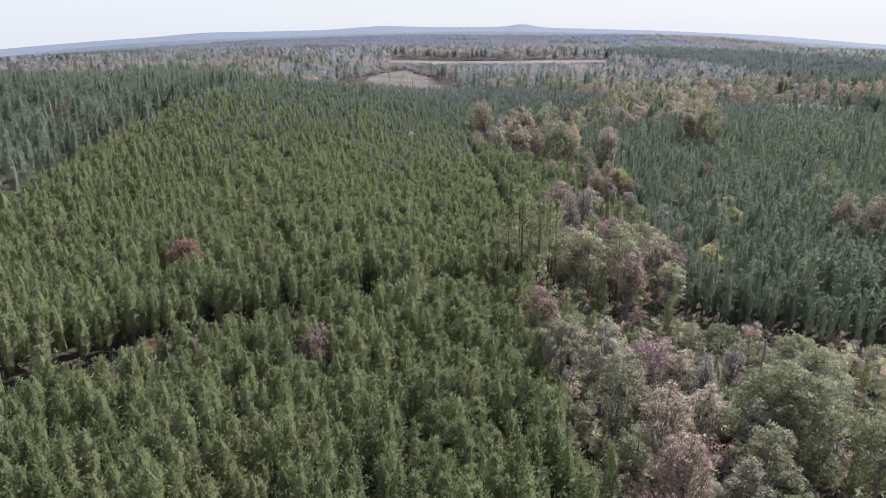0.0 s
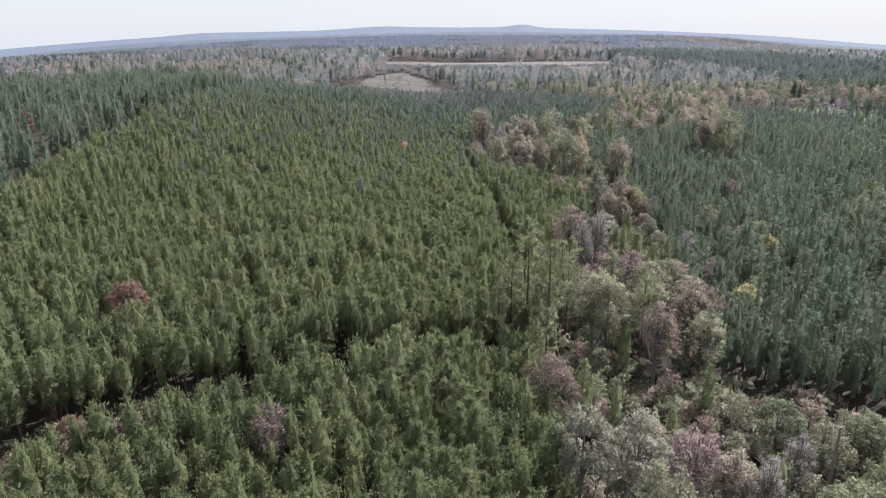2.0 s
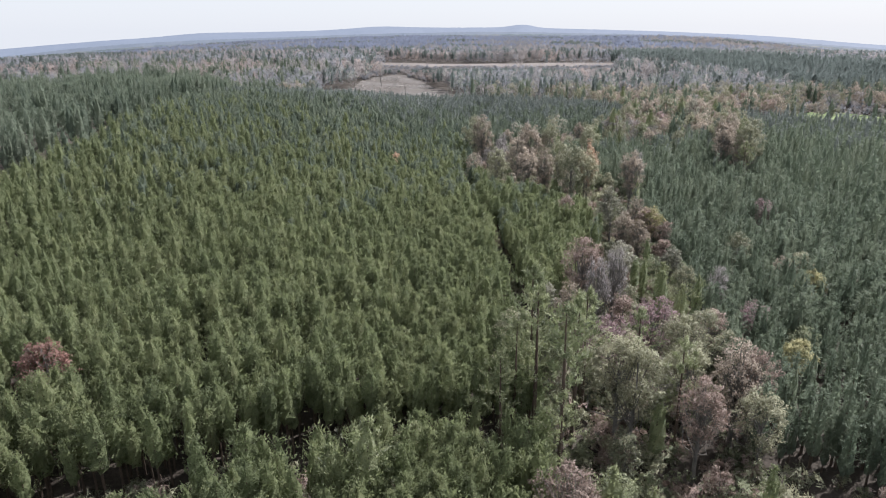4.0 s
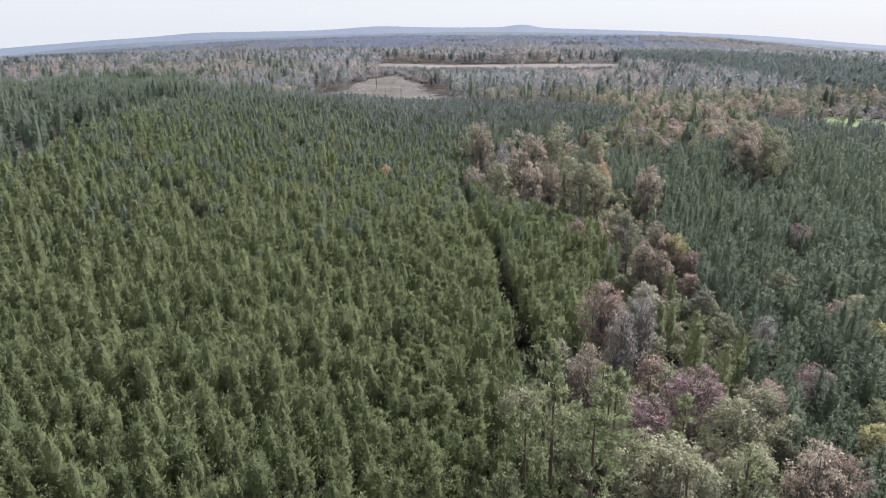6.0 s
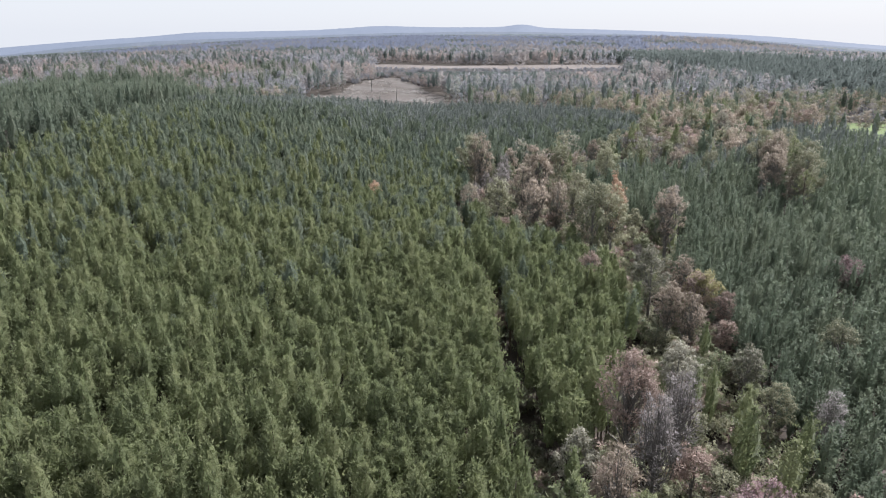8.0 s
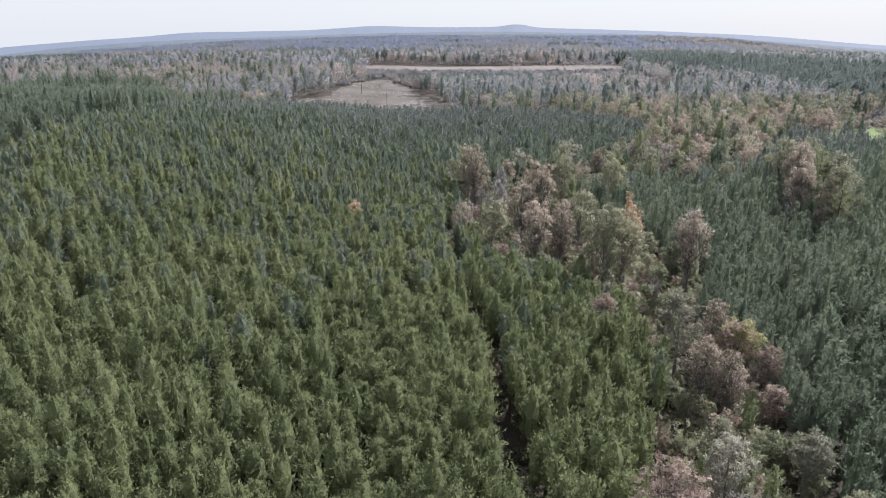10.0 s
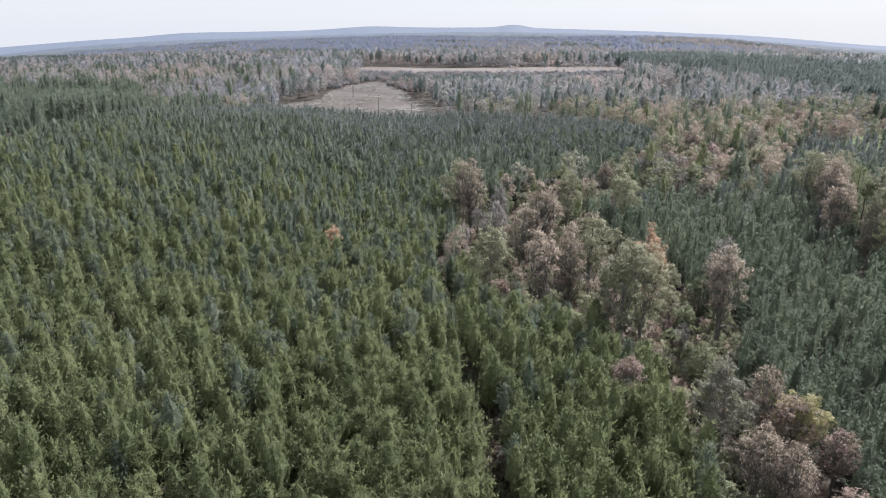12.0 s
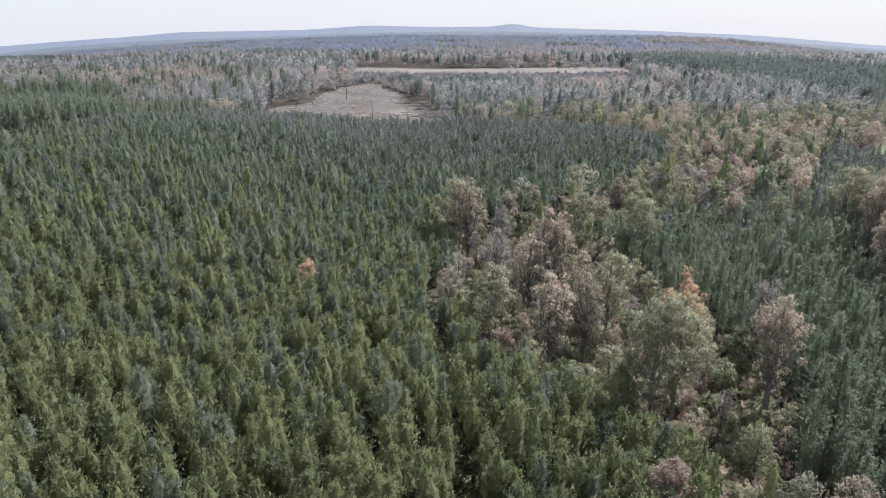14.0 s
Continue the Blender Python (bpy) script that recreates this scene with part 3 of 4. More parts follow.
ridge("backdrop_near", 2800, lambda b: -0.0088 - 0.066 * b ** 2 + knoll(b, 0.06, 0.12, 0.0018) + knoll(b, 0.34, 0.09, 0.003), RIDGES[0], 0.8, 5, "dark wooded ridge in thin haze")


# ---- pines of the plantation ----
def rows_of_trees(x0, x1, y0, y1, row, step, heading):
    """Planting rows across a stretch of land."""
    n = int(1.5 * max(x1 - x0, y1 - y0) / step)
    a, b = np.meshgrid(np.arange(-n, n) * row, np.arange(-n, n) * step)
    c, s = math.cos(heading), math.sin(heading)
    x = (a * c + b * s).ravel() + (x0 + x1) / 2
    y = (-a * s + b * c).ravel() + (y0 + y1) / 2
    x, y = x + rng.normal(size=x.size) * 0.6, y + rng.normal(size=x.size) * 0.65
    ok = (x > x0) & (x < x1) & (y > y0) & (y < y1)
    return x[ok], y[ok]


def in_sight(x, y, margin):
    return np.abs(x) < margin + 0.70 * np.maximum(y, 0)


px, py = rows_of_trees(-125, 200, 12, 435, 2.2, 1.9, radians(-31))
ok = in_plantation(px, py) & clear_of_groves(px, py, 2.0) & (rng.uniform(size=px.size) > 0.05) & in_sight(px, py, 14)
px, py = px[ok], py[ok]
ex, ey = rows_of_trees(20, 200, 40, 420, 2.6, 2.2, radians(-16))   # the younger, closer block east of the belt
ok = in_plantation(ex, ey) & clear_of_groves(ex, ey, 2.4) & (ex > belt_x(ey)) & (rng.uniform(size=ex.size) > 0.12) & in_sight(ex, ey, 14)
west = (px < belt_x(py)) | (py < 40)
px, py = np.r_[px[west], ex[ok]], np.r_[py[west], ey[ok]]
east = np.arange(px.size) >= west.sum()
size = np.clip(rng.normal(1.05, 0.10, px.size), 0.72, 1.32) * (1 + 0.06 * np.sin(px / 17) * np.sin(py / 31))
size = size * np.where(east, rng.uniform(0.72, 1.08, px.size), 1.0)
spots = np.stack([px, py, size * rng.uniform(0.85, 1.2, px.size) * np.where(east, 1.3, 1.0), size, rng.uniform(0, 6.28, px.size), rng.uniform(size=px.size)], -1)
near = ((np.abs(px) < 42 + 0.10 * py) & (py < 235)) | (east & (px < 82) & (py > 100) & (py < 255))
own = near & (np.abs(px) < 17) & (py < 195) & (py > 40)
order = np.argsort(np.where(own, np.abs(px), 999))[:300]
own[:] = False
own[order] = True
near &= ~own
forms = [pine_form(820, 0.36, core_sides=8, levels=7) for _ in range(5)]
for k, fm in enumerate(forms):
    first = None
    for q in np.flatnonzero(own)[k::5]:
        x, y, sx, sz, turn, _ = spots[q]
        m = Matrix.LocRotScale((x, y, float(ground_z(x, y))), Euler((0, 0, turn)), (sx, sx, sz))
        if first is None:
            first = tree_thing("pine_tree", fm, NEEDLES, BARK, "young green plantation pine in a close planted row")
            first["group"] = "plantation pines"
            first.matrix_basis = m
        else:
            t = copy_thing(first, Matrix.Identity(4))
            t.matrix_basis = m
LOOK = "close rows of young green plantation pines"
middle = ~near & ~own & (np.abs(px) < 96) & (py < 300)
rest = ~near & ~own & ~middle
chance = rng.uniform(size=px.size)   # haze put into the needle colour: bluer and greyer, more of them to the north
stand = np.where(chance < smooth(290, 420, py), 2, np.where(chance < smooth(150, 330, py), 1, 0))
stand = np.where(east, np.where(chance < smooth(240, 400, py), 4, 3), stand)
for block, needles, taper in ((stand == 0, NEEDLES, 5.0), (stand == 1, NEEDLES_HAZE_BLUE, 5.0), (stand == 2, NEEDLES_HAZE_GREY, 4.5), (stand == 3, NEEDLES_EAST, 2.9), (stand == 4, NEEDLES_HAZE_GREY, 2.9)):
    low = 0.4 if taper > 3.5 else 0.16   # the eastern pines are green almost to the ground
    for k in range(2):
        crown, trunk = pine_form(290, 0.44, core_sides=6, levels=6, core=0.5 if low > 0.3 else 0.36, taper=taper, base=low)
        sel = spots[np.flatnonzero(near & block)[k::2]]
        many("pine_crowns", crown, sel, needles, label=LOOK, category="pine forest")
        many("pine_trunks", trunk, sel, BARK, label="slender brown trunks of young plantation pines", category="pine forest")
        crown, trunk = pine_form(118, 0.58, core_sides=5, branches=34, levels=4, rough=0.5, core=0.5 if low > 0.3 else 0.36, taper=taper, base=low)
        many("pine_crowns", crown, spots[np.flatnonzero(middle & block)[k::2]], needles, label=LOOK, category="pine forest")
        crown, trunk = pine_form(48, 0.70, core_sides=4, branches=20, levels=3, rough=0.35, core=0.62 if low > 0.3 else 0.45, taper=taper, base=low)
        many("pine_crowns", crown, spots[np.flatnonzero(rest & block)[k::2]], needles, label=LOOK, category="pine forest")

# ---- far woods ----
def scatter(x0, x1, y0, y1, gap):
    n = int((x1 - x0) * (y1 - y0) / gap ** 2)
    return rng.uniform(x0, x1, n), rng.uniform(y0, y1, n)


def woods(name, x, y, form, material, h0, h1, label, grown=1.0):
    n = len(x)
    s = rng.uniform(h0, h1, n)
    sp = np.stack([x, y, s * np.minimum(1.0, 0.55 + 0.6 * grown) * rng.uniform(0.85, 1.2, n), s * grown, rng.uniform(0, 6.28, n), rng.uniform(size=n)], -1)
    many(name, form, sp, material, label=label, category="woods")


def tall_pines(x, y):
    """The belts of dark pine among the hardwoods."""
    edge = np.interp(y, [460, 531, 611, 668, 773], [225, 213, 203, 172, 160])
    east = (x > edge) & (x < edge + 150) & (y > 444) & (y < 773)
    west = (x < -95) & (y < 420)
    mixed = np.sin(x * 12.9 + y * 7.3) > 0.75
    return east | west | (mixed & (y < 960)) | (np.sin(x / 70 + 1.3) * np.sin(y / 82 + x / 200) > 0.72)


fx, fy = scatter(-640, 680, 105, 900, 5.2)
ok = in_sight(fx, fy, 10) & ~open_land(fx, fy) & ~(in_belt(fx, fy) & (fy < 290)) & clear_of_groves(fx, fy, 3)
inside = (fx > -103) & (fx < 202) & (fy < far_edge(np.clip(fx, -120, 190)) + 4)
ok &= ~inside | (in_belt(fx, fy) & (fy > 290))
ok &= ~((fx > -82) & (fx < 14) & (fy < 455))
fx, fy = fx[ok], fy[ok]
gx, gy = scatter(-1420, 1420, 900, 1890, 13.0)
ok = in_sight(gx, gy, 10) & ~open_land(gx, gy)
gx, gy = gx[ok], gy[ok]
ex, ey = scatter(-2000, 2000, 1890, 2700, 19.0)
ok = in_sight(ex, ey, 10)
gx, gy = np.r_[gx, ex[ok]], np.r_[gy, ey[ok]]
bearing = fx / np.maximum(fy - 145, 1)
young = (bearing > -0.118) & (bearing < 0.30) & (fy < 728)   # regrowth that gets lower towards the field
short = np.where(young, np.clip((46.5 - 0.0654 * (fy - 135) - ground_z(fx, fy)) / 16.5, 0.16, 1.1), 1.0)
pine = tall_pines(fx, fy)
close = (fy < 640) & (np.abs(fx) < 300)
patch = np.sin(fx / 23) + np.sin(fy / 36 + 1) + rng.normal(size=len(fx)) * 1.1
AUTUMN = "autumn hardwoods in tan, olive and grey, close together"
wood = ~pine & close & (fy < 450)
for leaves, low, high in ((HUES["brown"], -9, -2.2), (HUES["tan"], -2.2, -0.3), (HUES["olive"], -0.3, 1.0), (HUES["grey"], 1.0, 1.9), (HUES["silver"], 1.9, 9)):
    for k in range(2):
        form = broad_form(14, 6.4, 460, 0.5, clumps=34, bole=0.12)[0]
        got = np.flatnonzero(wood & (patch >= low) & (patch < high))[k::2]
        woods("far_hardwoods", fx[got], fy[got], form, leaves, 0.7, 1.2, AUTUMN, short[got])
for leaves, low, high in ((HAZED_WOODS[3], -9, -1.9), (HAZED_WOODS[0], -1.9, 0.3), (HAZED_WOODS[4], 0.3, 0.9), (HAZED_WOODS[1], 0.9, 9)):
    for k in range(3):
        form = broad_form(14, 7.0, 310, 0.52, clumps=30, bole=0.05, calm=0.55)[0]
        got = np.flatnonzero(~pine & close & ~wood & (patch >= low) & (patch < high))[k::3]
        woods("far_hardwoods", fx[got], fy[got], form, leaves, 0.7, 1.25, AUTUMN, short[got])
for leaves, low, high in ((HAZED_WOODS[3], -9, -2.2), (HAZED_WOODS[0], -2.2, 0.2), (HAZED_WOODS[1], 0.2, 9)):
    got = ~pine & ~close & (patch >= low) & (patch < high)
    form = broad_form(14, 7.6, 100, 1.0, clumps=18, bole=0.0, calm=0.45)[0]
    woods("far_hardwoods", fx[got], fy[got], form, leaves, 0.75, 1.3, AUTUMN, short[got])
bush_x, bush_y = np.r_[rng.uniform(-100, 190, 2600), rng.uniform(150, 330, 900), rng.uniform(-105, 30, 900)], np.r_[rng.uniform(577, 730, 2600), rng.uniform(398, 462, 900), rng.uniform(396, 480, 900)]
ok = ~open_land(bush_x, bush_y) & ~in_plantation(bush_x, bush_y)
bush_x, bush_y = bush_x[ok], bush_y[ok]
for k in range(2):
    form = lump_form(3.2, 4.6, 4, 8, 0.8, 0.0, False, 0.8)
    woods("far_thicket", bush_x[k::2], bush_y[k::2], form, HAZED_WOODS[k], 0.6, 1.2, "low grey and tan thicket at the edge of the woods")
DARK_PINES = "tall dark green pines standing together"
for k in range(2):
    form = pine_form(120, 0.92, core_sides=5, h=14, r=2.7, branches=28, base=0.34, levels=3, core=0.38, taper=6.0, spire=0.2)[0]
    got = np.flatnonzero(pine & close & (((fx < -90) | (fy < 450)) == (k == 0)))
    woods("far_pines", fx[got], fy[got], form, (NEEDLES_HAZE_BLUE, HAZED_WOODS[2])[k], 0.85, 1.2, DARK_PINES, short[got])
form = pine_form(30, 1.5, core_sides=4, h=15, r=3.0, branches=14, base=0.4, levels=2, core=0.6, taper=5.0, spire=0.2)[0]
woods("far_pines", fx[pine & ~close], fy[pine & ~close], form, HAZED_WOODS[2], 0.85, 1.15, DARK_PINES, short[pine & ~close])
pine = tall_pines(gx, gy)
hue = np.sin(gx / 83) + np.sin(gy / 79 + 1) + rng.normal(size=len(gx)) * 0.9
hue += np.where((gx / gy > 0.27) & (gy < 2100), 1.4, np.where(gy > 1500, -1.6, 0.0))   # the hill in the north-east is tan, past 1500 more of the painted haze blue
for leaves, sel in ((HAZED_WOODS[0], ~pine & (hue > 1.5)), (HAZED_WOODS[1], ~pine & (hue > 0.2) & (hue <= 1.5)), (HAZED_WOODS[5], ~pine & (hue <= 0.2)), (HAZED_WOODS[2], pine)):
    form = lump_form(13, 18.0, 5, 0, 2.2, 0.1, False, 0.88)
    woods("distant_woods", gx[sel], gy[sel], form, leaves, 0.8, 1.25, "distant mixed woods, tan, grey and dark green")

# ---- hardwoods of the belt ----
KINDS = {
    # hue: height, width, leaves, leaf size, bare
    "silver": (14, 5.8, 2565, 0.35, 0.0), "olive": (15, 7.2, 2700, 0.35, 0.0), "green": (12, 8, 2700, 0.40, 0.0),
    "tan": (16, 6.2, 2295, 0.34, 0.2), "brown": (12, 6, 2025, 0.34, 0.25), "grey": (14, 5.0, 2025, 0.27, 0.75),
    "pink": (9, 6, 2025, 0.30, 0.1), "red": (7, 4, 1215, 0.30, 0.0), "orange": (15, 5.5, 2025, 0.35, 0.0), "yellow": (9, 5, 1620, 0.35, 0.0),
}
LABELS = {
    "silver": "broadleaved tree with pale silver-green leaves", "olive": "hardwood with thinning olive green leaves",
    "green": "full-crowned broadleaved tree with fresh green leaves", "tan": "tall hardwood with dry tan autumn leaves",
    "brown": "hardwood with russet brown autumn leaves", "grey": "nearly leafless grey hardwood with fine twigs",
    "pink": "small tree with mauve pink autumn leaves", "red": "small rust red autumn tree among pines",
    "orange": "tall hardwood with bright orange autumn leaves", "yellow": "small tree with bright yellow autumn leaves",
}
made = {}


def hardwood(hue, x, y, top, variant=0, lesser=False):
    """A broadleaved tree of that hue with its foot at x, y and its top at that level; its form is built once and then copied."""
    h, w, leaves, leaf_size, bare = KINDS[hue]
    z = float(ground_z(x, y))
    s = (top - z) / h
    wide = 1.12 * s ** 0.75
    m = Matrix.LocRotScale((x, y, z), Euler((0, 0, rng.uniform(0, 6.28))), (wide * rng.uniform(0.9, 1.15), wide * rng.uniform(0.9, 1.15), s))
    key = (hue, variant, lesser)
    if key in made:
        t = copy_thing(made[key], Matrix.Identity(4))
    elif lesser:
        fm = broad_form(h, w * 0.8, int(leaves * 0.8), leaf_size * 0.95, clumps=38, bole=0.15, bare=0, flat=1.1, lean=0.03 * (variant - 0.5), limbs=3)
        t = made[key] = tree_thing(hue + "_tree", fm, HUES[hue], BARK_PALE, LABELS[hue])
    else:
        fm = broad_form(h, w, int(leaves * 1.7), leaf_size * 0.74, clumps=85, flat=1.0, bole=0.2 + 0.1 * variant, bare=bare, lean=0.05 * (variant - 0.5))
        t = made[key] = tree_thing(hue + "_tree", fm, HUES[hue], BARK_PALE, LABELS[hue])
    t.matrix_basis = m
    return t


for grove in GROVES:
    for i, (hue, x, y, top) in enumerate(grove):
        hardwood(hue, x, y, top, i % 2)
for hue, x, y, top in (("olive", 11.5, 119.2, 12.1), ("green", 14.4, 116.7, 11.2), ("red", -46.7, 108.8, 12.6), ("red", -49.4, 91.5, 3.6), ("pink", -18.6, 78.8, 9.8), ("red", -139.0, 237.0, 22.5),
                       ("brown", -152.1, 235.3, 20.0), ("red", -153.1, 262.2, 22.0), ("red", -44.3, 86.0, 4.0), ("orange", -14.9, 238.2, 12.0), ("brown", -40.5, 202.9, 10.5), ("brown", -38.7, 200.5, 10.5)):
    hardwood(hue, x, y, top)

TALL = {}


def tall_pine(x, y, height, variant):
    """An old pine: a long bare trunk with an open crown in its upper half."""
    m = Matrix.LocRotScale((x, y, float(ground_z(x, y))), Euler((0, 0, rng.uniform(0, 6.28))), [height / 17] * 3)
    if variant in TALL:
        t = copy_thing(TALL[variant], Matrix.Identity(4))
    else:
        low = variant > 2   # a younger pine, green almost to the ground
        fm = pine_form(900, 0.62, h=17, r=3.4 if low else 2.3, base=0.2 if low else 0.42, branches=40 if low else 30, core=0.45 if low else 0)
        fm = (fm[0], np.concatenate([tube([(0, 0, -0.8), (0.1, 0, 6), (0, 0.1, 16)], [0.24, 0.19, 0.05], 6), fm[1][:0]]))
        t = TALL[variant] = tree_thing("tall_pine", fm, NEEDLES_OLD, BARK, "green pine with a full crown among hardwoods" if low else "tall old pine with a long bare trunk")
        t["group"] = "pines among the hardwoods"
    t.matrix_basis = m


for i, (x, y, height) in enumerate(((11.8, 106.1, 21.5), (14.1, 100.4, 21.5), (12.1, 112.5, 21.5), (9.7, 106.4, 17.3), (16.5, 106.4, 19.9), (18.5, 111.2, 18.9), (7.5, 101.8, 15.8),
                                    (19.0, 118.0, 15.8), (25.0, 111.1, 16.3), (28.0, 104.3, 15.8), (13.0, 94.9, 14.7), (94.0, 247.7, 17.9), (99.0, 258.6, 18.9), (88.0, 230.1, 15.8), (55.0, 72.6, 13.7), (60.0, 68.5, 13.7), (52.0, 64.5, 12.6),
                                    (93.0, 160.6, 15.8), (86.0, 152.6, 14.7))):
    tall_pine(x, y, height, i % 3)
for x, y, height in ((-5.5, 90.5, 14.6), (-9.2, 90.8, 11.6), (-49.8, 70.4, 12.6), (16.5, 87.5, 11.5), (-1.5, 96, 10.5)):
    tall_pine(x, y, height, 3)

# the rest of the belt
MIX = ["olive", "tan", "olive", "grey", "brown", "olive", "green", "green", "olive", "tan"]
bx, by = rng.uniform(0, 200, 12000), rng.uniform(34, 419, 12000)
ok = in_belt(bx, by) & (np.abs(by - road_y(bx)) > 0.6 * road_half(bx))
bx, by = bx[ok], by[ok]
placed = [(x, y) for g in GROVES for _, x, y, _ in g]
for x, y in zip(bx, by):
    if all((x - a) ** 2 + (y - b) ** 2 > (9.5 if y < 195 else 15) for a, b in placed) and len(placed) < 520:
        placed.append((x, y))
        rise = rng.uniform(7, 10) if 95 < y < 153 else rng.uniform(5, 8) if y < 215 else rng.uniform(7, 12) if y < 283 else rng.uniform(9, 15)
        if rng.uniform() < (0.34 if y < 195 else 0.12):
            tall_pine(x, y, rise * rng.uniform(1.0, 1.35), 3 + int(rng.integers(0, 2)))
            continue
        hardwood(MIX[rng.integers(0, len(MIX))], x, y, rise + float(ground_z(x, y)), int(rng.integers(0, 2)), True)

# undergrowth of the belt and of the cut through the pines
ux, uy = rng.uniform(-125, 160, 70000), rng.uniform(32, 419, 70000)
ok = (in_belt(ux, uy) & (rng.uniform(size=ux.size) < 0.5)) | ((np.abs(ux - break_x(uy)) < 1.6) & (uy > 105) & (uy < 246) & (rng.uniform(size=ux.size) < 0.5)) | ((np.abs(uy - road_y(ux)) < road_half(ux)) & (np.abs(uy - road_y(ux)) > 1.6) & (rng.uniform(size=ux.size) < 0.4))
ux, uy = ux[ok][:7000], uy[ok][:7000]
for k, hue in enumerate(("olive", "green", "brown", "olive")):
    bush = broad_form(2.6, 2.8, 50, 0.68, clumps=9, bole=0.0)[0]
    woods("undergrowth", ux[k::4], uy[k::4], bush, HUES[hue], 0.5, 1.5, "thick undergrowth of " + {"olive": "olive", "brown": "russet", "tan": "tan", "green": "green"}[hue] + " shrubs under the trees")


# ---- the cut with its track and power line ----
def band(name, xs, half, middle, material, lift, **tags):
    """A strip of ground that follows a line across the land."""
    rows = []
    for k in (-1, -0.4, 0.4, 1):
        y = middle(xs) + k * half * (1 + 0.15 * np.sin(xs / 3.7 + k))
        rows.append(np.stack([xs, y, ground_z(xs, y) + lift * (1 - 0.5 * abs(k))], -1))
    n = len(xs)
    i = np.arange(4 * n).reshape(4, n)
    f = np.stack([i[:-1, :-1], i[:-1, 1:], i[1:, 1:], i[1:, :-1]], -1).reshape(-1, 4)
    return mesh_object(name, np.concatenate(rows), f, material, smooth_shade=True, **tags)


TRACK = earth("track_soil", [(0.038, 0.027, 0.020), (0.068, 0.048, 0.036)], 0.4, 4)
band("dirt_track", np.arange(-135, 140, 2.0), 1.5, road_y, TRACK, 0.16, kind="structure", label="narrow reddish dirt track in the cut through the pines", category="track")


def solid(name, tris, material, parent=None, **tags):
    return mesh_object(name, tris, np.arange(len(tris)).reshape(-1, 3), material, parent, **tags)


def line_y(x):
    return np.interp(x, [-140, -78, -19, 41, 101, 140], [56, 73, 81, 78, 69, 65])


POLE_TOP = 8.6
poles = [(x, float(line_y(x))) for x in (-78, -19, 41, 101)]


def utility_pole():
    """A wooden pole with one crossarm, two braces and its insulators."""
    ob = new("utility_pole")
    tagged(ob, "weathered grey wooden utility pole with a crossarm", "utility pole", "poles of the power line")
    solid("pole", np.concatenate([tube([(0, 0, -1.0), (0, 0, 5), (0, 0, POLE_TOP)], [0.17, 0.15, 0.12], 10), tube([(0, 0, POLE_TOP), (0, 0, POLE_TOP + 0.02)], [0.12, 0.005], 10)]), POLEWOOD, ob)
    solid("crossarm", tube([(-0.02, -1.1, POLE_TOP - 0.35), (-0.02, 1.1, POLE_TOP - 0.35)], [0.075, 0.075], 4), POLEWOOD, ob)
    for k in (-1, 1):
        solid("brace", tube([(0.1, 0, POLE_TOP - 1.1), (0.08, 0.6 * k, POLE_TOP - 0.4)], [0.025, 0.025], 4), POLEWOOD, ob)
        solid("insulator", tube([(-0.02, k, POLE_TOP - 0.3), (-0.02, k, POLE_TOP - 0.2), (-0.02, k, POLE_TOP - 0.16), (-0.02, k, POLE_TOP - 0.05)], [0.03, 0.07, 0.07, 0.03], 8), WIRE, ob)
    return ob


def stand(x, y, turn=0.0):
    return Matrix.LocRotScale((x, y, float(ground_z(x, y))), Euler((0, 0, turn)), None)


first_pole = utility_pole()
first_pole.matrix_basis = stand(*poles[0])
for x, y in poles[1:]:
    copy_thing(first_pole, stand(x, y))
for (xa, ya), (xb, yb) in zip(poles[:-1], poles[1:]):
    za, zb = float(ground_z(xa, ya)) + POLE_TOP - 0.05, float(ground_z(xb, yb)) + POLE_TOP - 0.05
    for k in (-1, 1):
        u = np.linspace(0, 1, 13)
        p = np.stack([xa + (xb - xa) * u, ya + (yb - ya) * u + k, za + (zb - za) * u - 1.3 * 4 * u * (1 - u)], -1)
        tagged(solid("power_line_wire", tube(p, [0.008] * 13, 4), WIRE), "thin grey power line wire slung between poles", "wire", "wires of the power line")

# ---- the logged clearing ----
def log_form(length, r):
    p = np.stack([np.linspace(-length / 2, length / 2, 4), rng.normal(size=4) * 0.06, np.full(4, r * 0.8)], -1)
    body = tube(p, [r, r * 0.95, r * 0.85, r * 0.75], 7)
    ends = [tube([p[0], p[0] + (0.01, 0, 0)], [r, 0.01], 7), tube([p[-1], p[-1] + (0.01, 0, 0)], [r * 0.75, 0.01], 7)]
    return np.concatenate([body] + ends)


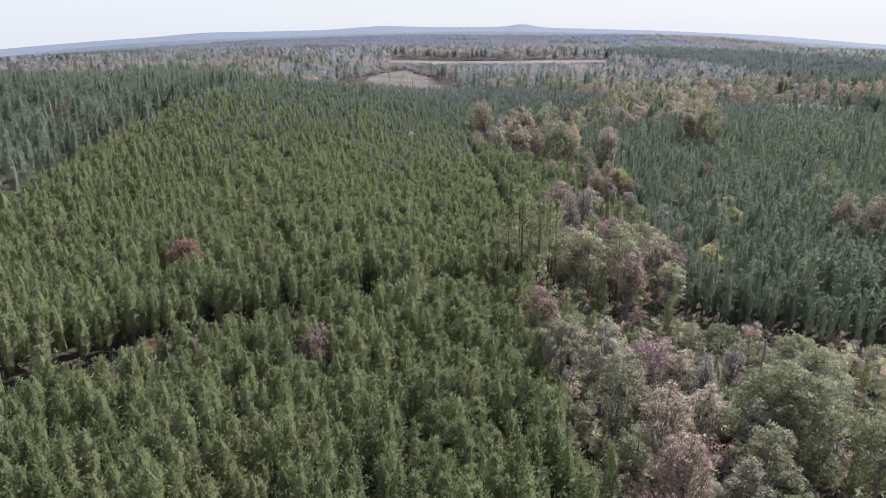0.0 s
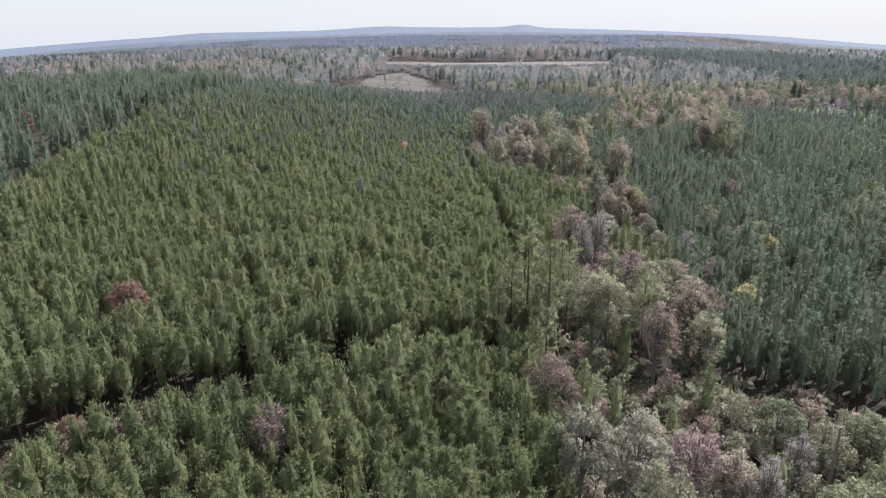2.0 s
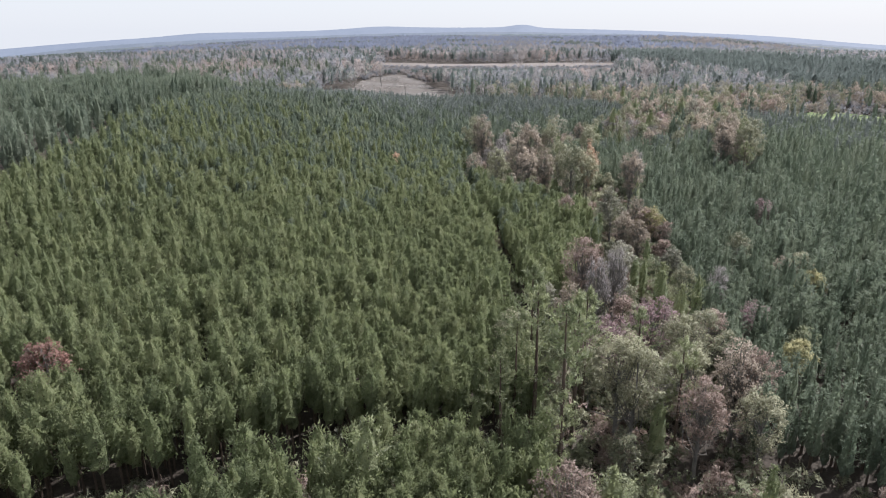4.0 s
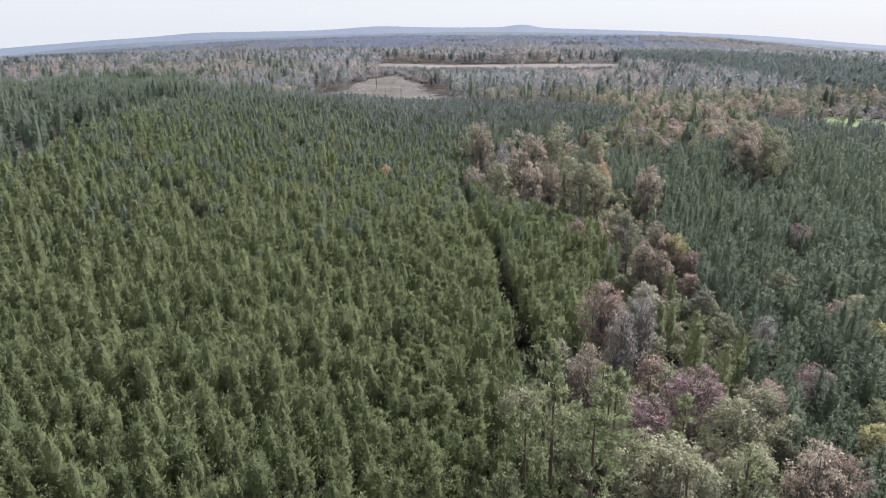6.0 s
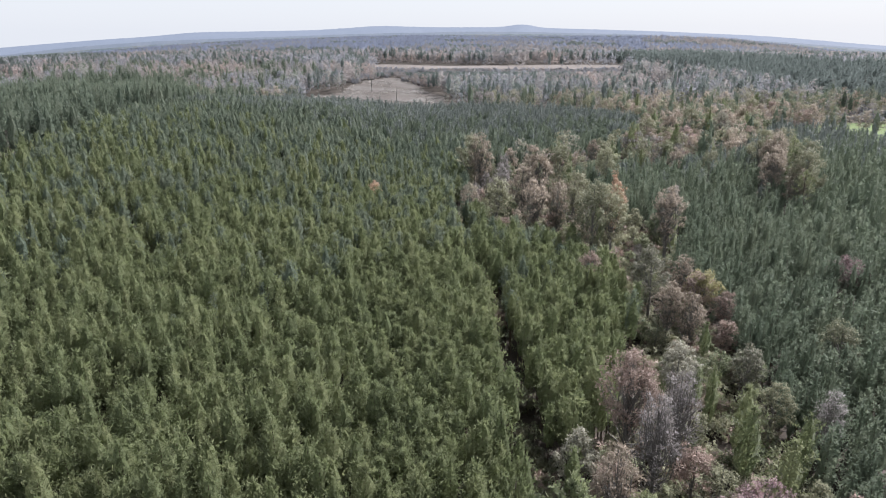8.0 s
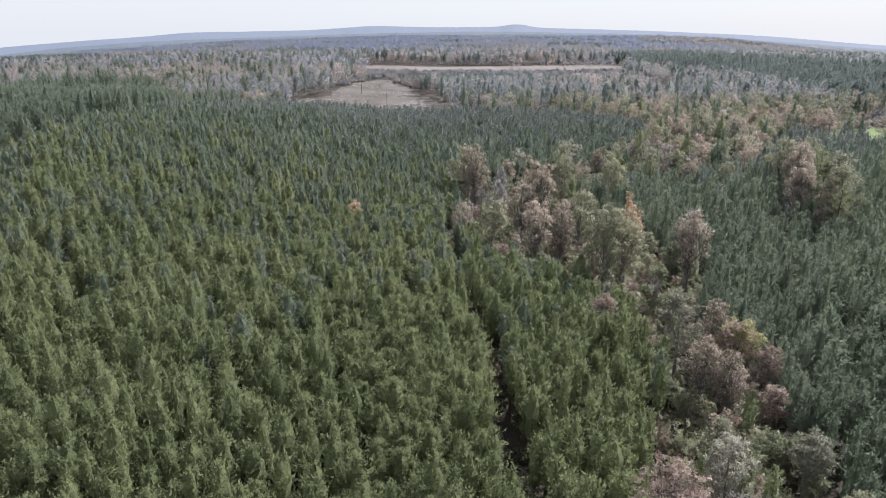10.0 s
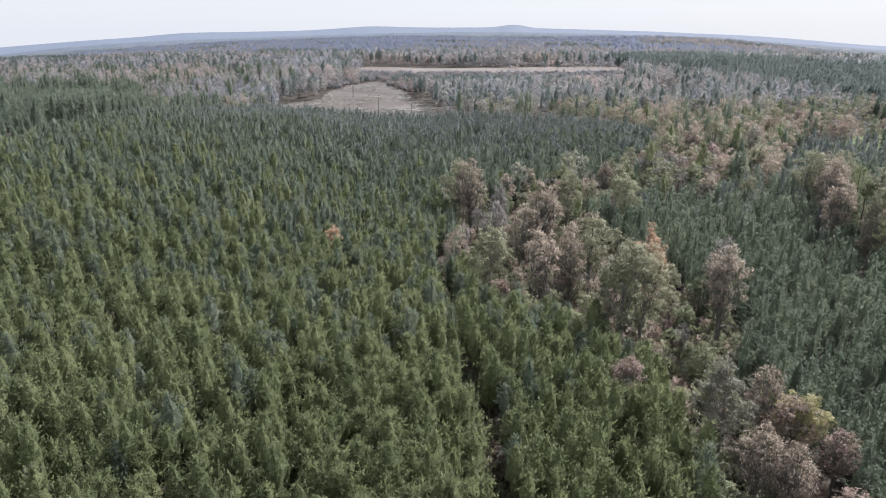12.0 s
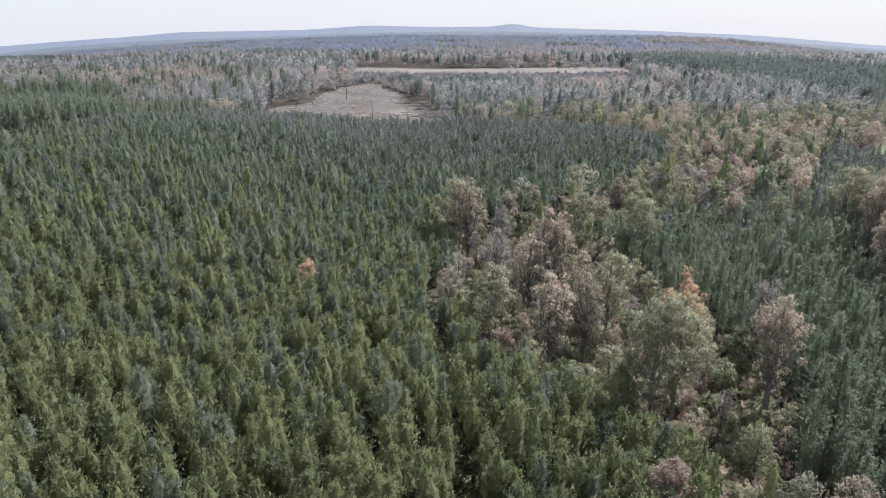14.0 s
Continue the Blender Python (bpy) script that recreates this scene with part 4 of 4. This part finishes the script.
log_shapes = [log_form(le, r) for le, r in ((4.5, 0.22), (6.5, 0.28), (3.0, 0.2), (8.0, 0.24))]
log_meshes = []
for i in range(70):
    heap = i % 5
    hx, hy = ((-28, 445), (-36, 456), (2, 461), (-62, 482), (-20, 489))[heap]
    x, y = hx + rng.normal() * 7, hy + rng.normal() * 5
    if not in_clearing(np.float64(x), np.float64(y)):
        continue
    k = i % 4
    m = Matrix.LocRotScale((x, y, float(ground_z(x, y)) + 0.34), Euler((0, rng.normal() * 0.04, rng.uniform(0, 3.1))), None)
    if k >= len(log_meshes):
        ob = solid("log", log_shapes[k], LOGWOOD)
        tagged(ob, "bleached grey felled log lying on the clearing", "log", "logs left on the clearing")
        log_meshes.append(ob)
        ob.matrix_basis = m
    else:
        copy_thing(log_meshes[k], m)
sx, sy = rng.uniform(-88, 18, 6000), rng.uniform(418, 632, 6000)
ok = in_clearing(sx, sy) & (np.sin(sx / 8 + 2) * np.sin(sy / 11 + sx / 30) > -0.1)
sx, sy = sx[ok][:1500], sy[ok][:1500]
slash = np.concatenate([tube([(-1.4, 0, 0.4), (0.1, 0.1, 0.55), (1.5, -0.1, 0.45)], [0.09, 0.07, 0.03], 3), tube([(-0.5, -1.0, 0.42), (0.3, 0.8, 0.6)], [0.06, 0.03], 3)])
woods("logging_slash", sx, sy, slash, LOGWOOD, 0.5, 1.4, "grey branches and slash strewn over the clearing")


def snag(x, y, h):
    """A dead standing tree left on the clearing."""
    ob = new("dead_tree")
    tagged(ob, "bare dead tree standing alone on the clearing", "tree", "dead trees on the clearing")
    solid("trunk", tube([(0, 0, -0.5), (0.1, 0, h * 0.5), (0.0, 0.15, h)], [0.24, 0.17, 0.04], 6), BARK_PALE, ob)
    for k in range(6):
        z, a = h * rng.uniform(0.35, 0.9), rng.uniform(0, 6.28)
        le = rng.uniform(0.8, 2.0)
        solid("branch", tube([(0.05, 0.03, z), (le * math.cos(a), le * math.sin(a), z + le * 0.5)], [0.06, 0.015], 4), BARK_PALE, ob)
    ob.matrix_basis = stand(x, y, rng.uniform(0, 6))


for x, y, h in ((-27, 469, 12), (-49, 536, 10), (-10, 478, 7), (-66, 518, 8), (-52, 559, 9)):
    snag(x, y, h)
